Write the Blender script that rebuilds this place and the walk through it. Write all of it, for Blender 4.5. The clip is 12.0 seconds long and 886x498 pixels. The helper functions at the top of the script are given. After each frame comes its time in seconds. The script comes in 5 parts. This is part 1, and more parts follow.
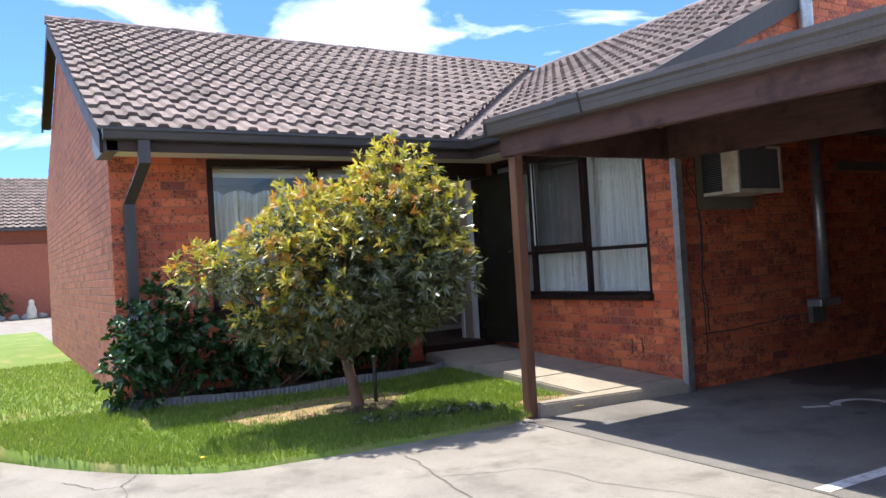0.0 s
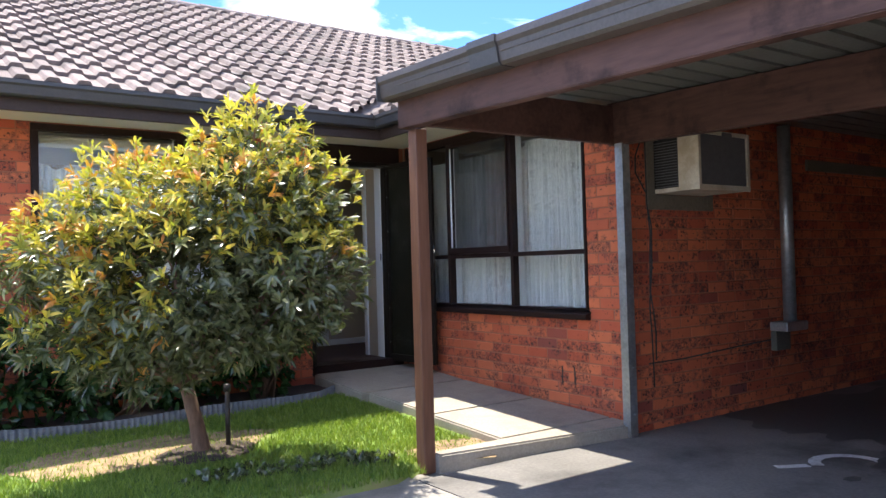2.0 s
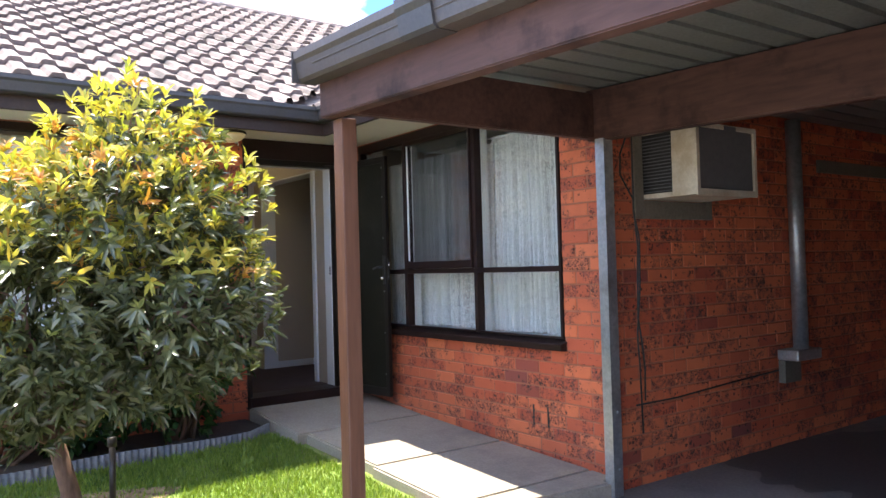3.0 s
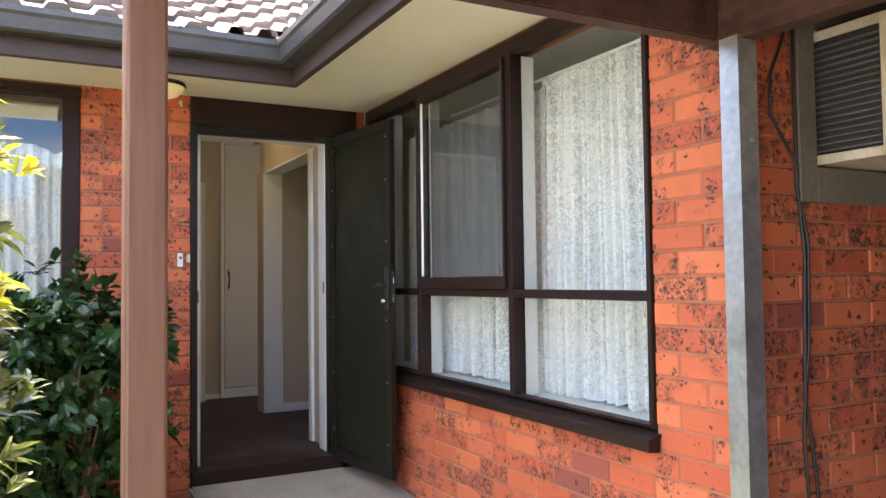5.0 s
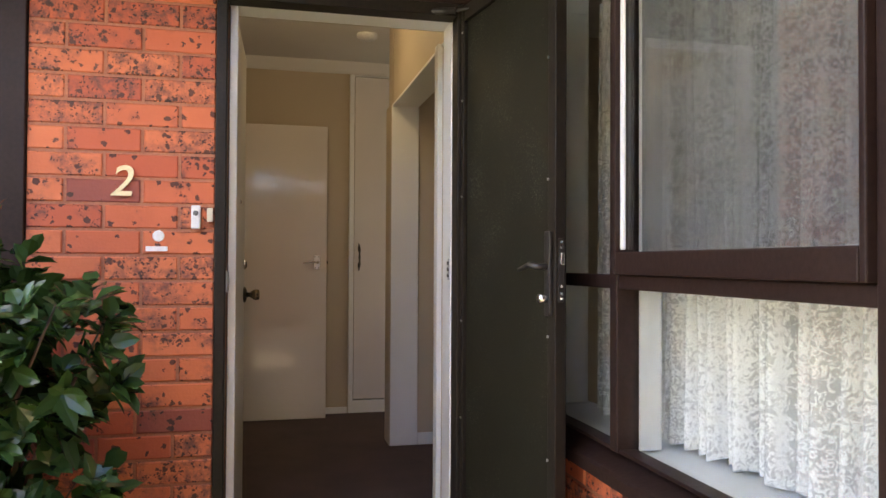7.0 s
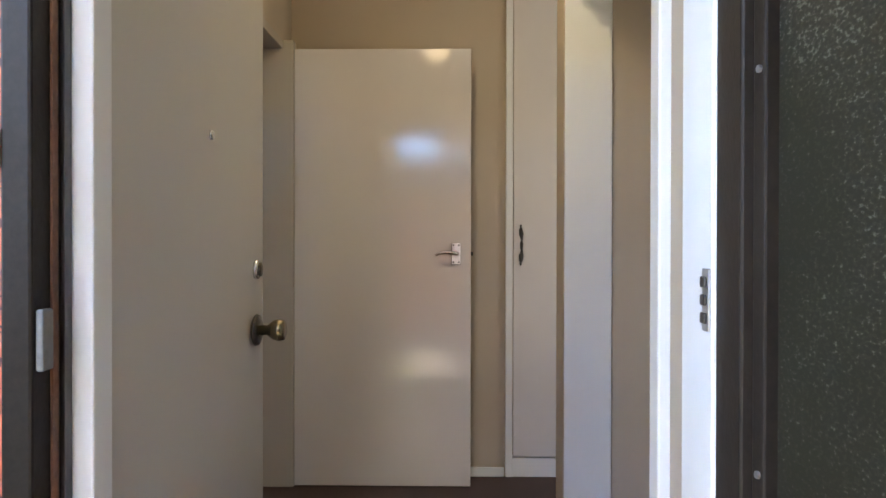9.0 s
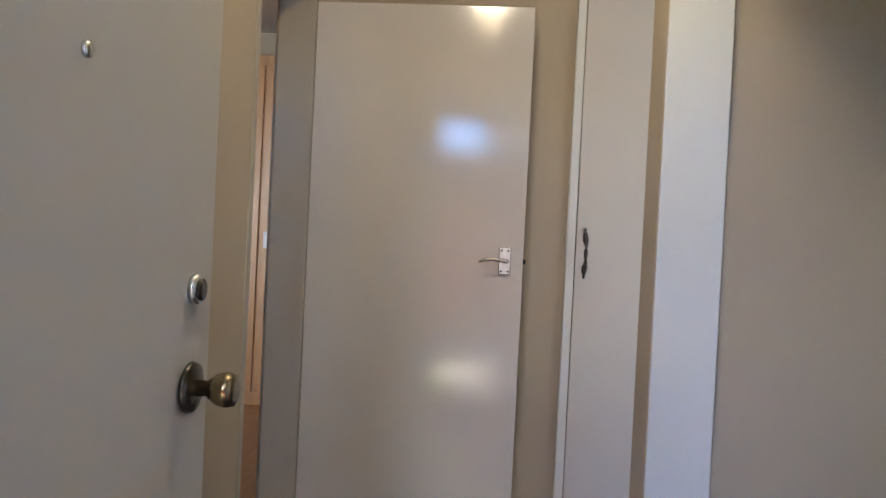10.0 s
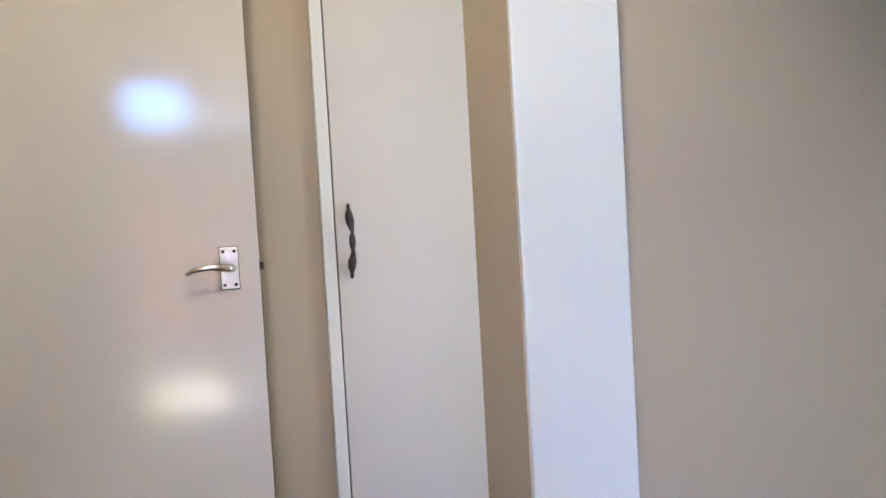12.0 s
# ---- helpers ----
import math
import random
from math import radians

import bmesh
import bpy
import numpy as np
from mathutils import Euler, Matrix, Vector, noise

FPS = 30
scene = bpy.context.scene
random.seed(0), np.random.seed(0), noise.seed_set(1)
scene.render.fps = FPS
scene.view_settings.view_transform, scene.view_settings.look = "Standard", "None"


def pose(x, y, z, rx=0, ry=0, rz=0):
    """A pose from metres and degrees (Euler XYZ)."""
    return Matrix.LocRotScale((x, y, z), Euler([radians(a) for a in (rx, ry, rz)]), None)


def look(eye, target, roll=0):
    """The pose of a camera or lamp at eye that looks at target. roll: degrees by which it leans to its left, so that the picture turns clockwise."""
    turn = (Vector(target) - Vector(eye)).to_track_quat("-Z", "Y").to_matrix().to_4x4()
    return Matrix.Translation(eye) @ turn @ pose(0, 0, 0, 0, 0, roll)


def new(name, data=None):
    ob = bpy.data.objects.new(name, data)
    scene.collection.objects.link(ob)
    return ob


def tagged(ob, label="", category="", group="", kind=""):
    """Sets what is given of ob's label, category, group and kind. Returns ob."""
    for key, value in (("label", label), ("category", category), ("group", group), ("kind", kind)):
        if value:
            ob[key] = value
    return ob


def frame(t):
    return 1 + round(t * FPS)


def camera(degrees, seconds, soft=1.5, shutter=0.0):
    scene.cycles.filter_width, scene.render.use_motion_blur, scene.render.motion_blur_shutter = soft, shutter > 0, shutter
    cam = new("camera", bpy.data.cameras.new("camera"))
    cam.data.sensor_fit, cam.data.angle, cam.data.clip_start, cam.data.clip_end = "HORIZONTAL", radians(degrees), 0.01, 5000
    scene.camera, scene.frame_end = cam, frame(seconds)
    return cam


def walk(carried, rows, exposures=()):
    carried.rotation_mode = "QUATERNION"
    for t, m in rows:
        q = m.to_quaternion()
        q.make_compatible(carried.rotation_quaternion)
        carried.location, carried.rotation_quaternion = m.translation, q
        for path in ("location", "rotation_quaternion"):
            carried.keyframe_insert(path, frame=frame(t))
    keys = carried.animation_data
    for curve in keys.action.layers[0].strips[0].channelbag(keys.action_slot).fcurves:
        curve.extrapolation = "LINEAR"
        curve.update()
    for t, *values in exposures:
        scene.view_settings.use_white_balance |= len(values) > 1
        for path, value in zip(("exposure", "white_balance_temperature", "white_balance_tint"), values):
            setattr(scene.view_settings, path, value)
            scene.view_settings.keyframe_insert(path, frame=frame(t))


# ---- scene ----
cam = camera(59.9, 12.0)
PATH = [
    (0, (-5.511, -8.035, 1.291), (-4.492, -6.315, 1.331), -3.4),
    (0.5, (-5.4, -7.858, 1.285), (-4.384, -6.136, 1.302), -3.6),
    (1, (-5.094, -7.59, 1.29), (-4.068, -5.874, 1.306), -2.7),
    (1.5, (-4.73, -7.241, 1.269), (-3.639, -5.565, 1.291), -2.5),
    (2, (-4.369, -6.922, 1.282), (-3.221, -5.285, 1.324), -1.6),
    (2.5, (-3.965, -6.602, 1.314), (-2.8, -4.977, 1.369), -0.8),
    (3, (-3.565, -6.247, 1.393), (-2.391, -4.629, 1.439), -1.6),
    (5, (-1.908, -4.683, 1.426), (-0.972, -2.918, 1.506), -0.7),
    (5.5, (-1.61, -4.242, 1.419), (-0.761, -2.433, 1.495), -0.6),
    (6, (-1.345, -3.77, 1.397), (-0.628, -1.903, 1.437), -0.2),
    (6.5, (-1.138, -3.261, 1.393), (-0.553, -1.349, 1.423), 0.3),
    (7, (-0.94, -2.744, 1.408), (-0.485, -0.797, 1.445), 0.3),
    (9, (-0.573, -0.896, 1.456), (-0.609, 1.103, 1.442), 0.1),
    (9.5, (-0.632, -0.557, 1.473), (-0.72, 1.441, 1.43), 0.0),
    (10, (-0.61, -0.217, 1.485), (-0.748, 1.778, 1.456), 2.8),
    (10.5, (-0.636, 0.079, 1.486), (-0.731, 2.075, 1.421), 1.3),
    (11, (-0.68, 0.366, 1.467), (-0.507, 2.359, 1.467), -2.5),
    (11.5, (-0.678, 0.582, 1.491), (-0.33, 2.55, 1.433), -2.9),
    (12, (-0.595, 0.812, 1.501), (-0.039, 2.731, 1.417), -3.2),
]
walk(cam, [(t, look(eye, target, roll)) for t, eye, target, roll in PATH],
     [(0, 1.1, 6750, 10), (2, 1.6, 6750, 10), (3, 2.08, 6900, 10), (5, 3.0, 8000, 9), (6, 3.1, 8900, 12), (7, 3.3, 9300, 13), (9, 4.3, 7100, 7), (10, 4.5, 6300, 8),
      (11, 5.0, 6050, 7), (12, 5.15, 6000, 7)])

# ---- world, sun, lamps ----
SUN_WAY = Vector((0.085, -0.29, -1)).normalized()
world = bpy.data.worlds.new("world")
scene.world = world
world.use_nodes = True
wn, wl = world.node_tree.nodes, world.node_tree.links
wn.clear()
sky = wn.new("ShaderNodeTexSky")
sky.sky_type, sky.sun_disc = 'NISHITA', False
sky.sun_elevation, sky.sun_rotation = radians(73), radians(-16)
sky.air_density, sky.dust_density, sky.ozone_density = 1.0, 0.3, 3.0
w_co = wn.new("ShaderNodeTexCoord")
w_map = wn.new("ShaderNodeMapping")
w_map.inputs["Scale"].default_value = (1.9, 1.9, 4.6)
w_map.inputs["Location"].default_value = (0.35, 0.0, 0.6)
w_map.inputs["Rotation"].default_value = (0, 0, radians(34))
w_no = wn.new("ShaderNodeTexNoise")
w_no.inputs["Scale"].default_value, w_no.inputs["Detail"].default_value = 1.7, 7
w_no.inputs["Roughness"].default_value, w_no.inputs["Distortion"].default_value = 0.55, 0.5
w_ra = wn.new("ShaderNodeValToRGB")
w_ra.color_ramp.elements[0].position, w_ra.color_ramp.elements[1].position = 0.50, 0.71
w_ra.color_ramp.elements[0].color, w_ra.color_ramp.elements[1].color = (0, 0, 0, 1), (1, 1, 1, 1)
w_ra.color_ramp.elements.new(0.61).color = (0.34, 0.36, 0.36, 1)
w_mix = wn.new("ShaderNodeMixRGB")
w_mix.inputs["Color2"].default_value = (19.0, 19.2, 19.6, 1)
w_bg = wn.new("ShaderNodeBackground")
w_bg.inputs["Strength"].default_value = 0.15
w_out = wn.new("ShaderNodeOutputWorld")
wl.new(w_co.outputs["Generated"], w_map.inputs["Vector"])
wl.new(w_map.outputs["Vector"], w_no.inputs["Vector"])
wl.new(w_no.outputs["Fac"], w_ra.inputs["Fac"])
wl.new(w_ra.outputs["Color"], w_mix.inputs["Fac"])
w_deep = wn.new("ShaderNodeMixRGB")
w_deep.blend_type = 'MULTIPLY'
w_deep.inputs["Fac"].default_value, w_deep.inputs["Color2"].default_value = 1.0, (0.36, 0.55, 0.86, 1)
wl.new(sky.outputs["Color"], w_deep.inputs["Color1"])
wl.new(w_deep.outputs["Color"], w_mix.inputs["Color1"])
wl.new(w_mix.outputs["Color"], w_bg.inputs["Color"])
wl.new(w_bg.outputs["Background"], w_out.inputs["Surface"])

sun_data = bpy.data.lights.new("sun", 'SUN')
sun_data.energy, sun_data.angle, sun_data.color = 3.8, radians(0.5), (1.0, 0.95, 0.87)
sun = new("sun", sun_data)
sun.matrix_world = look((0, 0, 20), Vector((0, 0, 20)) + SUN_WAY)

hall_bulb_data = bpy.data.lights.new("hall_bulb", 'POINT')
hall_bulb_data.energy, hall_bulb_data.color, hall_bulb_data.shadow_soft_size = 0.1, (1.0, 0.75, 0.45), 0.07
hall_bulb = new("hall_bulb", hall_bulb_data)
hall_bulb.location = (-0.70, 1.25, 2.70)


def area_lamp(name, eye, way, wide, high, watts, spread=180):
    """An area lamp: sky light entering by a curtained window, or an added fill."""
    d = bpy.data.lights.new(name, 'AREA')
    d.shape, d.size, d.size_y, d.energy, d.color = 'RECTANGLE', wide, high, watts, (0.93, 0.97, 1.0)
    d.spread = radians(spread)
    ob = new(name, d)
    ob.matrix_world = look(eye, Vector(eye) + Vector(way))


area_lamp("living_window_light", (0.32, -1.4, 1.68), (1, 0, 0), 2.4, 1.4, 0.5)
area_lamp("bedroom_window_light", (-3.1, 0.32, 1.7), (0, 1, 0), 0.7, 1.3, 0.6, 60)
# added fill with no window behind it, aimed to brighten the cupboard
area_lamp("passage_fill", (1.0, 2.05, 1.6), (-0.55, 0.83, 0), 0.7, 1.9, 0.7)

# ---- materials ----


def shader(name):
    m = bpy.data.materials.new(name)
    m.use_nodes = True
    nt = m.node_tree
    return m, nt, nt.nodes["Principled BSDF"]


def math_node(nt, op, a, b=0.0, clamp=False):
    n = nt.nodes.new("ShaderNodeMath")
    n.operation, n.use_clamp = op, clamp
    for i, v in enumerate((a, b)):
        if isinstance(v, (int, float)):
            n.inputs[i].default_value = v
        else:
            nt.links.new(v, n.inputs[i])
    return n.outputs[0]


def noise_node(nt, scale, detail=4, rough=0.55, stretch=(1, 1, 1)):
    geo = nt.nodes.new("ShaderNodeNewGeometry")
    mp = nt.nodes.new("ShaderNodeMapping")
    mp.inputs["Scale"].default_value = stretch
    n = nt.nodes.new("ShaderNodeTexNoise")
    n.inputs["Scale"].default_value, n.inputs["Detail"].default_value, n.inputs["Roughness"].default_value = scale, detail, rough
    nt.links.new(geo.outputs["Position"], mp.inputs["Vector"])
    nt.links.new(mp.outputs["Vector"], n.inputs["Vector"])
    return n.outputs["Fac"]


def ramp(nt, fac, stops):
    r = nt.nodes.new("ShaderNodeValToRGB")
    e = r.color_ramp.elements
    while len(e) < len(stops):
        e.new(0.5)
    for k, (p, c) in zip(e, stops):
        k.position, k.color = p, (*c, 1) if len(c) == 3 else c
    nt.links.new(fac, r.inputs["Fac"])
    return r.outputs["Color"]


def mix(nt, fac, a, b, kind='MIX'):
    n = nt.nodes.new("ShaderNodeMixRGB")
    n.blend_type = kind
    for k, v in (("Fac", fac), ("Color1", a), ("Color2", b)):
        if isinstance(v, (int, float)):
            n.inputs[k].default_value = v
        elif isinstance(v, tuple):
            n.inputs[k].default_value = (*v, 1)
        else:
            nt.links.new(v, n.inputs[k])
    return n.outputs["Color"]


def bump(nt, bsdf, height, strength, distance=0.01):
    b = nt.nodes.new("ShaderNodeBump")
    b.inputs["Strength"].default_value, b.inputs["Distance"].default_value = strength, distance
    nt.links.new(height, b.inputs["Height"])
    nt.links.new(b.outputs["Normal"], bsdf.inputs["Normal"])


def surf(name, c1, c2, scale=6, rough=0.6, relief=0.2, fine=60, metal=0.0, stretch=(1, 1, 1), spread=0.12, dirt=None, dirt_scale=1.5, island=0.0):
    """A worn surface: broad and fine variation of colour, roughness and relief."""
    m, nt, b = shader(name)
    broad, small = noise_node(nt, scale, 5, 0.6, stretch), noise_node(nt, fine, 3, 0.6, stretch)
    col = ramp(nt, broad, [(0.3, c1), (0.7, c2)])
    col = mix(nt, 0.35, col, ramp(nt, small, [(0.3, tuple(v * 0.7 for v in c1)), (0.7, tuple(min(1, v * 1.2) for v in c2))]))
    if dirt:
        col = mix(nt, ramp(nt, noise_node(nt, dirt_scale, 6, 0.65), [(0.5, (0, 0, 0)), (0.68, (1, 1, 1))]), col, dirt)
    if island:
        info, geo = nt.nodes.new("ShaderNodeObjectInfo"), nt.nodes.new("ShaderNodeNewGeometry")
        r = math_node(nt, 'FRACT', math_node(nt, 'ADD', info.outputs["Random"], geo.outputs["Random Per Island"]))
        v = math_node(nt, 'ADD', math_node(nt, 'MULTIPLY', r, 2 * island), 1 - island)
        hsv = nt.nodes.new("ShaderNodeHueSaturation")
        nt.links.new(v, hsv.inputs["Value"])
        nt.links.new(col, hsv.inputs["Color"])
        col = hsv.outputs["Color"]
    nt.links.new(col, b.inputs["Base Color"])
    rr = math_node(nt, 'ADD', math_node(nt, 'MULTIPLY', broad, 2 * spread), rough - spread)
    nt.links.new(rr, b.inputs["Roughness"])
    b.inputs["Metallic"].default_value = metal
    if relief:
        bump(nt, b, math_node(nt, 'ADD', small, broad), relief, 0.004)
    return m


def paint_coat(name, colour, rough):
    """Brushed house paint: faint streaks and waviness, slightly uneven gloss."""
    m, nt, b = shader(name)
    broad, streak = noise_node(nt, 2.2, 4, 0.5), noise_node(nt, 26, 3, 0.5, (1, 1, 0.12))
    col = ramp(nt, broad, [(0.3, tuple(v * 0.965 for v in colour)), (0.7, tuple(min(1, v * 1.02) for v in colour))])
    nt.links.new(col, b.inputs["Base Color"])
    nt.links.new(math_node(nt, 'ADD', math_node(nt, 'MULTIPLY', broad, 0.10), rough - 0.05), b.inputs["Roughness"])
    bump(nt, b, math_node(nt, 'ADD', math_node(nt, 'MULTIPLY', streak, 0.25), broad), 0.10, 0.004)
    return m


def brick_material(name, c_lo, c_hi, spots=1.0):
    m, nt, b = shader(name)
    info, geo = nt.nodes.new("ShaderNodeObjectInfo"), nt.nodes.new("ShaderNodeNewGeometry")
    r = math_node(nt, 'FRACT', math_node(nt, 'ADD', info.outputs["Random"], geo.outputs["Random Per Island"]))
    r2 = math_node(nt, 'FRACT', math_node(nt, 'MULTIPLY', r, 17.31))
    mid = tuple((a + c) / 2 for a, c in zip(c_lo, c_hi))
    col = ramp(nt, r, [(0.0, (0.17, 0.062, 0.06)), (0.035, c_lo), (0.5, mid), (1.0, c_hi)])
    col = mix(nt, math_node(nt, 'MULTIPLY', noise_node(nt, 9, 4), 0.5), col, tuple(v * 0.72 for v in c_lo))
    # burnt flecks of two sizes, and blotches on some bricks
    wob = nt.nodes.new("ShaderNodeTexNoise")
    wob.inputs["Scale"].default_value, wob.inputs["Detail"].default_value = 60, 3
    nt.links.new(geo.outputs["Position"], wob.inputs["Vector"])
    push = nt.nodes.new("ShaderNodeVectorMath")
    push.operation = 'MULTIPLY_ADD'
    push.inputs[1].default_value = (0.03, 0.03, 0.03)
    nt.links.new(wob.outputs["Color"], push.inputs[0])
    nt.links.new(geo.outputs["Position"], push.inputs[2])

    def flecks(scale, share, reach):
        v = nt.nodes.new("ShaderNodeTexVoronoi")
        v.inputs["Scale"].default_value = scale
        nt.links.new(push.outputs["Vector"], v.inputs["Vector"])
        sep = nt.nodes.new("ShaderNodeSeparateColor")
        nt.links.new(v.outputs["Color"], sep.inputs["Color"])
        size = math_node(nt, 'MULTIPLY', math_node(nt, 'MULTIPLY', noise_node(nt, 11, 3), reach * spots), math_node(nt, 'ADD', sep.outputs["Green"], 0.25))
        hit = math_node(nt, 'LESS_THAN', v.outputs["Distance"], size)
        return math_node(nt, 'MULTIPLY', hit, math_node(nt, 'LESS_THAN', sep.outputs["Red"], share))

    # flecks gather in smoky clusters on some bricks
    gather = math_node(nt, 'ADD', math_node(nt, 'MULTIPLY', math_node(nt, 'SUBTRACT', noise_node(nt, 8, 3, 0.5), 0.46), 4.5), math_node(nt, 'MULTIPLY', math_node(nt, 'SUBTRACT', r2, 0.52), 1.5), True)
    dense = math_node(nt, 'GREATER_THAN', gather, 0.22)
    f1 = math_node(nt, 'MAXIMUM', flecks(40, 0.22, 0.80), math_node(nt, 'MULTIPLY', flecks(78, 0.62, 0.95), dense))
    smoke = ramp(nt, noise_node(nt, 26, 6, 0.7), [(0.42, (0, 0, 0)), (0.62, (0.85, 0.85, 0.85))])
    col = mix(nt, math_node(nt, 'MULTIPLY', math_node(nt, 'MULTIPLY', gather, 1.5 * spots, True), smoke), col, (0.11, 0.048, 0.042))
    col = mix(nt, math_node(nt, 'MULTIPLY', f1, 0.85), col, (0.03, 0.017, 0.015))
    nt.links.new(col, b.inputs["Base Color"])
    b.inputs["Roughness"].default_value = 0.72
    h = math_node(nt, 'SUBTRACT', noise_node(nt, 90, 4), math_node(nt, 'MULTIPLY', f1, 0.5))
    bump(nt, b, h, 0.35, 0.004)
    return m


BRICK = brick_material("fired_brick", (0.54, 0.108, 0.050), (0.80, 0.225, 0.092))
BRICK_DULL = brick_material("red_brick", (0.40, 0.115, 0.062), (0.54, 0.18, 0.095), 0.45)
MORTAR = surf("mortar", (0.34, 0.122, 0.070), (0.45, 0.172, 0.10), 20, 0.9, 0.4, 120)
MORTAR_PALE = surf("pale_mortar", (0.28, 0.17, 0.125), (0.38, 0.24, 0.18), 20, 0.9, 0.4, 120)
RUST = surf("rusty_strip", (0.10, 0.045, 0.025), (0.20, 0.095, 0.05), 25, 0.8, 0.4, 80)
TILE = surf("concrete_roof_tile", (0.15, 0.115, 0.105), (0.27, 0.215, 0.195), 5, 0.85, 0.5, 90, island=0.22, dirt=(0.10, 0.085, 0.075), dirt_scale=2.2)
VALLEY = surf("valley_iron", (0.70, 0.68, 0.65), (0.82, 0.80, 0.77), 8, 0.5, 0.1)
FLASH = surf("lead_flashing", (0.035, 0.032, 0.031), (0.065, 0.060, 0.058), 7, 0.55, 0.3)
BROWN = surf("brown_painted_timber", (0.018, 0.0095, 0.008), (0.032, 0.017, 0.014), 4, 0.5, 0.15, 70)
FASCIA = surf("fascia_paint", (0.045, 0.030, 0.026), (0.07, 0.047, 0.040), 3, 0.5, 0.12, 50)
GUTTER = surf("dark_gutter_steel", (0.045, 0.043, 0.043), (0.066, 0.062, 0.061), 5, 0.4, 0.05)
GUTTER_TAN = surf("weathered_gutter_steel", (0.058, 0.049, 0.045), (0.095, 0.081, 0.074), 4, 0.42, 0.08)
BEAM = surf("stained_beam", (0.055, 0.029, 0.024), (0.115, 0.060, 0.049), 3, 0.55, 0.35, 35, stretch=(1, 0.12, 1), dirt=(0.025, 0.014, 0.012), dirt_scale=2.5)
POST = surf("stained_post", (0.12, 0.052, 0.031), (0.195, 0.092, 0.055), 5, 0.55, 0.3, 45, stretch=(1, 1, 0.08))
SOFFIT = paint_coat("cream_soffit", (0.80, 0.75, 0.63), 0.7)
GALV = surf("galvanised_steel", (0.36, 0.38, 0.385), (0.51, 0.53, 0.535), 14, 0.42, 0.08, 45, metal=0.75, dirt=(0.30, 0.30, 0.29), dirt_scale=5)
DECK = surf("zinc_decking", (0.15, 0.165, 0.156), (0.23, 0.25, 0.236), 4, 0.5, 0.05, metal=0.5)
CONCRETE = surf("driveway_concrete", (0.19, 0.174, 0.150), (0.33, 0.304, 0.266), 1.7, 0.85, 0.8, 110, dirt=(0.165, 0.15, 0.13), dirt_scale=2.2)
OIL_SHADE = surf("oil_and_shade", (0.045, 0.043, 0.041), (0.085, 0.081, 0.077), 3, 0.6, 0.3, 45)
CRACK = surf("dark_crack", (0.10, 0.09, 0.075), (0.15, 0.135, 0.115), 20, 0.95, 0.2)
PETAL = surf("yellow_petal", (0.70, 0.52, 0.02), (0.80, 0.62, 0.04), 30, 0.6, 0.1)
CONC_DARK = surf("carport_concrete", (0.135, 0.127, 0.116), (0.215, 0.202, 0.185), 2.5, 0.75, 0.35, 45, dirt=(0.06, 0.056, 0.052), dirt_scale=0.9)
PATHCON = surf("path_concrete", (0.31, 0.27, 0.215), (0.41, 0.365, 0.295), 3, 0.85, 0.35, 60, dirt=(0.26, 0.235, 0.20), dirt_scale=2)
STRAW = surf("dry_grass_soil", (0.18, 0.115, 0.062), (0.42, 0.30, 0.16), 9, 0.95, 0.9, 60, dirt=(0.11, 0.072, 0.045), dirt_scale=7)
MULCH = surf("dark_mulch", (0.035, 0.026, 0.02), (0.095, 0.066, 0.046), 22, 0.95, 0.9, 70)
TURF = surf("turf", (0.10, 0.17, 0.024), (0.17, 0.26, 0.04), 3, 0.9, 0.9, 70, dirt=(0.27, 0.25, 0.09), dirt_scale=2.2)
WHITE = paint_coat("white_gloss_paint", (0.74, 0.75, 0.74), 0.3)
PLASTER = paint_coat("beige_wall_paint", (0.455, 0.378, 0.285), 0.5)
JAMB = paint_coat("cream_gloss_paint", (0.42, 0.375, 0.315), 0.5)
CEIL = paint_coat("ceiling_paint", (0.72, 0.70, 0.66), 0.8)
DOORPAINT = paint_coat("gloss_door_paint", (0.66, 0.625, 0.605), 0.12)
FRONTDOOR = paint_coat("satin_door_paint", (0.52, 0.495, 0.445), 0.34)
CARPET = surf("brown_carpet", (0.040, 0.025, 0.024), (0.088, 0.056, 0.053), 4, 0.98, 0.9, 160)
PARQUET = surf("parquet", (0.42, 0.20, 0.07), (0.55, 0.28, 0.11), 8, 0.35, 0.1, 60, stretch=(1, 0.15, 1))
WARDROBE = surf("varnished_wardrobe", (0.50, 0.27, 0.12), (0.60, 0.34, 0.16), 4, 0.35, 0.1, 40, stretch=(1, 1, 0.1))
CHROME = surf("brushed_chrome", (0.72, 0.71, 0.69), (0.80, 0.79, 0.77), 20, 0.22, 0.02, metal=1.0, spread=0.05)
PLATE = surf("polished_plate", (0.86, 0.86, 0.86), (0.92, 0.92, 0.92), 20, 0.38, 0.02, metal=0.9, spread=0.05)
SMOKE = surf("smoky_bronze", (0.07, 0.06, 0.05), (0.13, 0.115, 0.09), 18, 0.25, 0.05, metal=0.85)
KNOB = surf("smoky_brass", (0.16, 0.125, 0.07), (0.26, 0.20, 0.12), 18, 0.22, 0.05, metal=0.85)
GOLD = surf("gold_numeral", (0.72, 0.60, 0.34), (0.80, 0.68, 0.42), 18, 0.4, 0.03, metal=0.35)
BLACK = surf("black_enamel", (0.018, 0.016, 0.015), (0.035, 0.03, 0.028), 12, 0.35, 0.08)
PLASTIC = surf("white_plastic", (0.72, 0.72, 0.72), (0.78, 0.78, 0.78), 8, 0.4, 0.02)
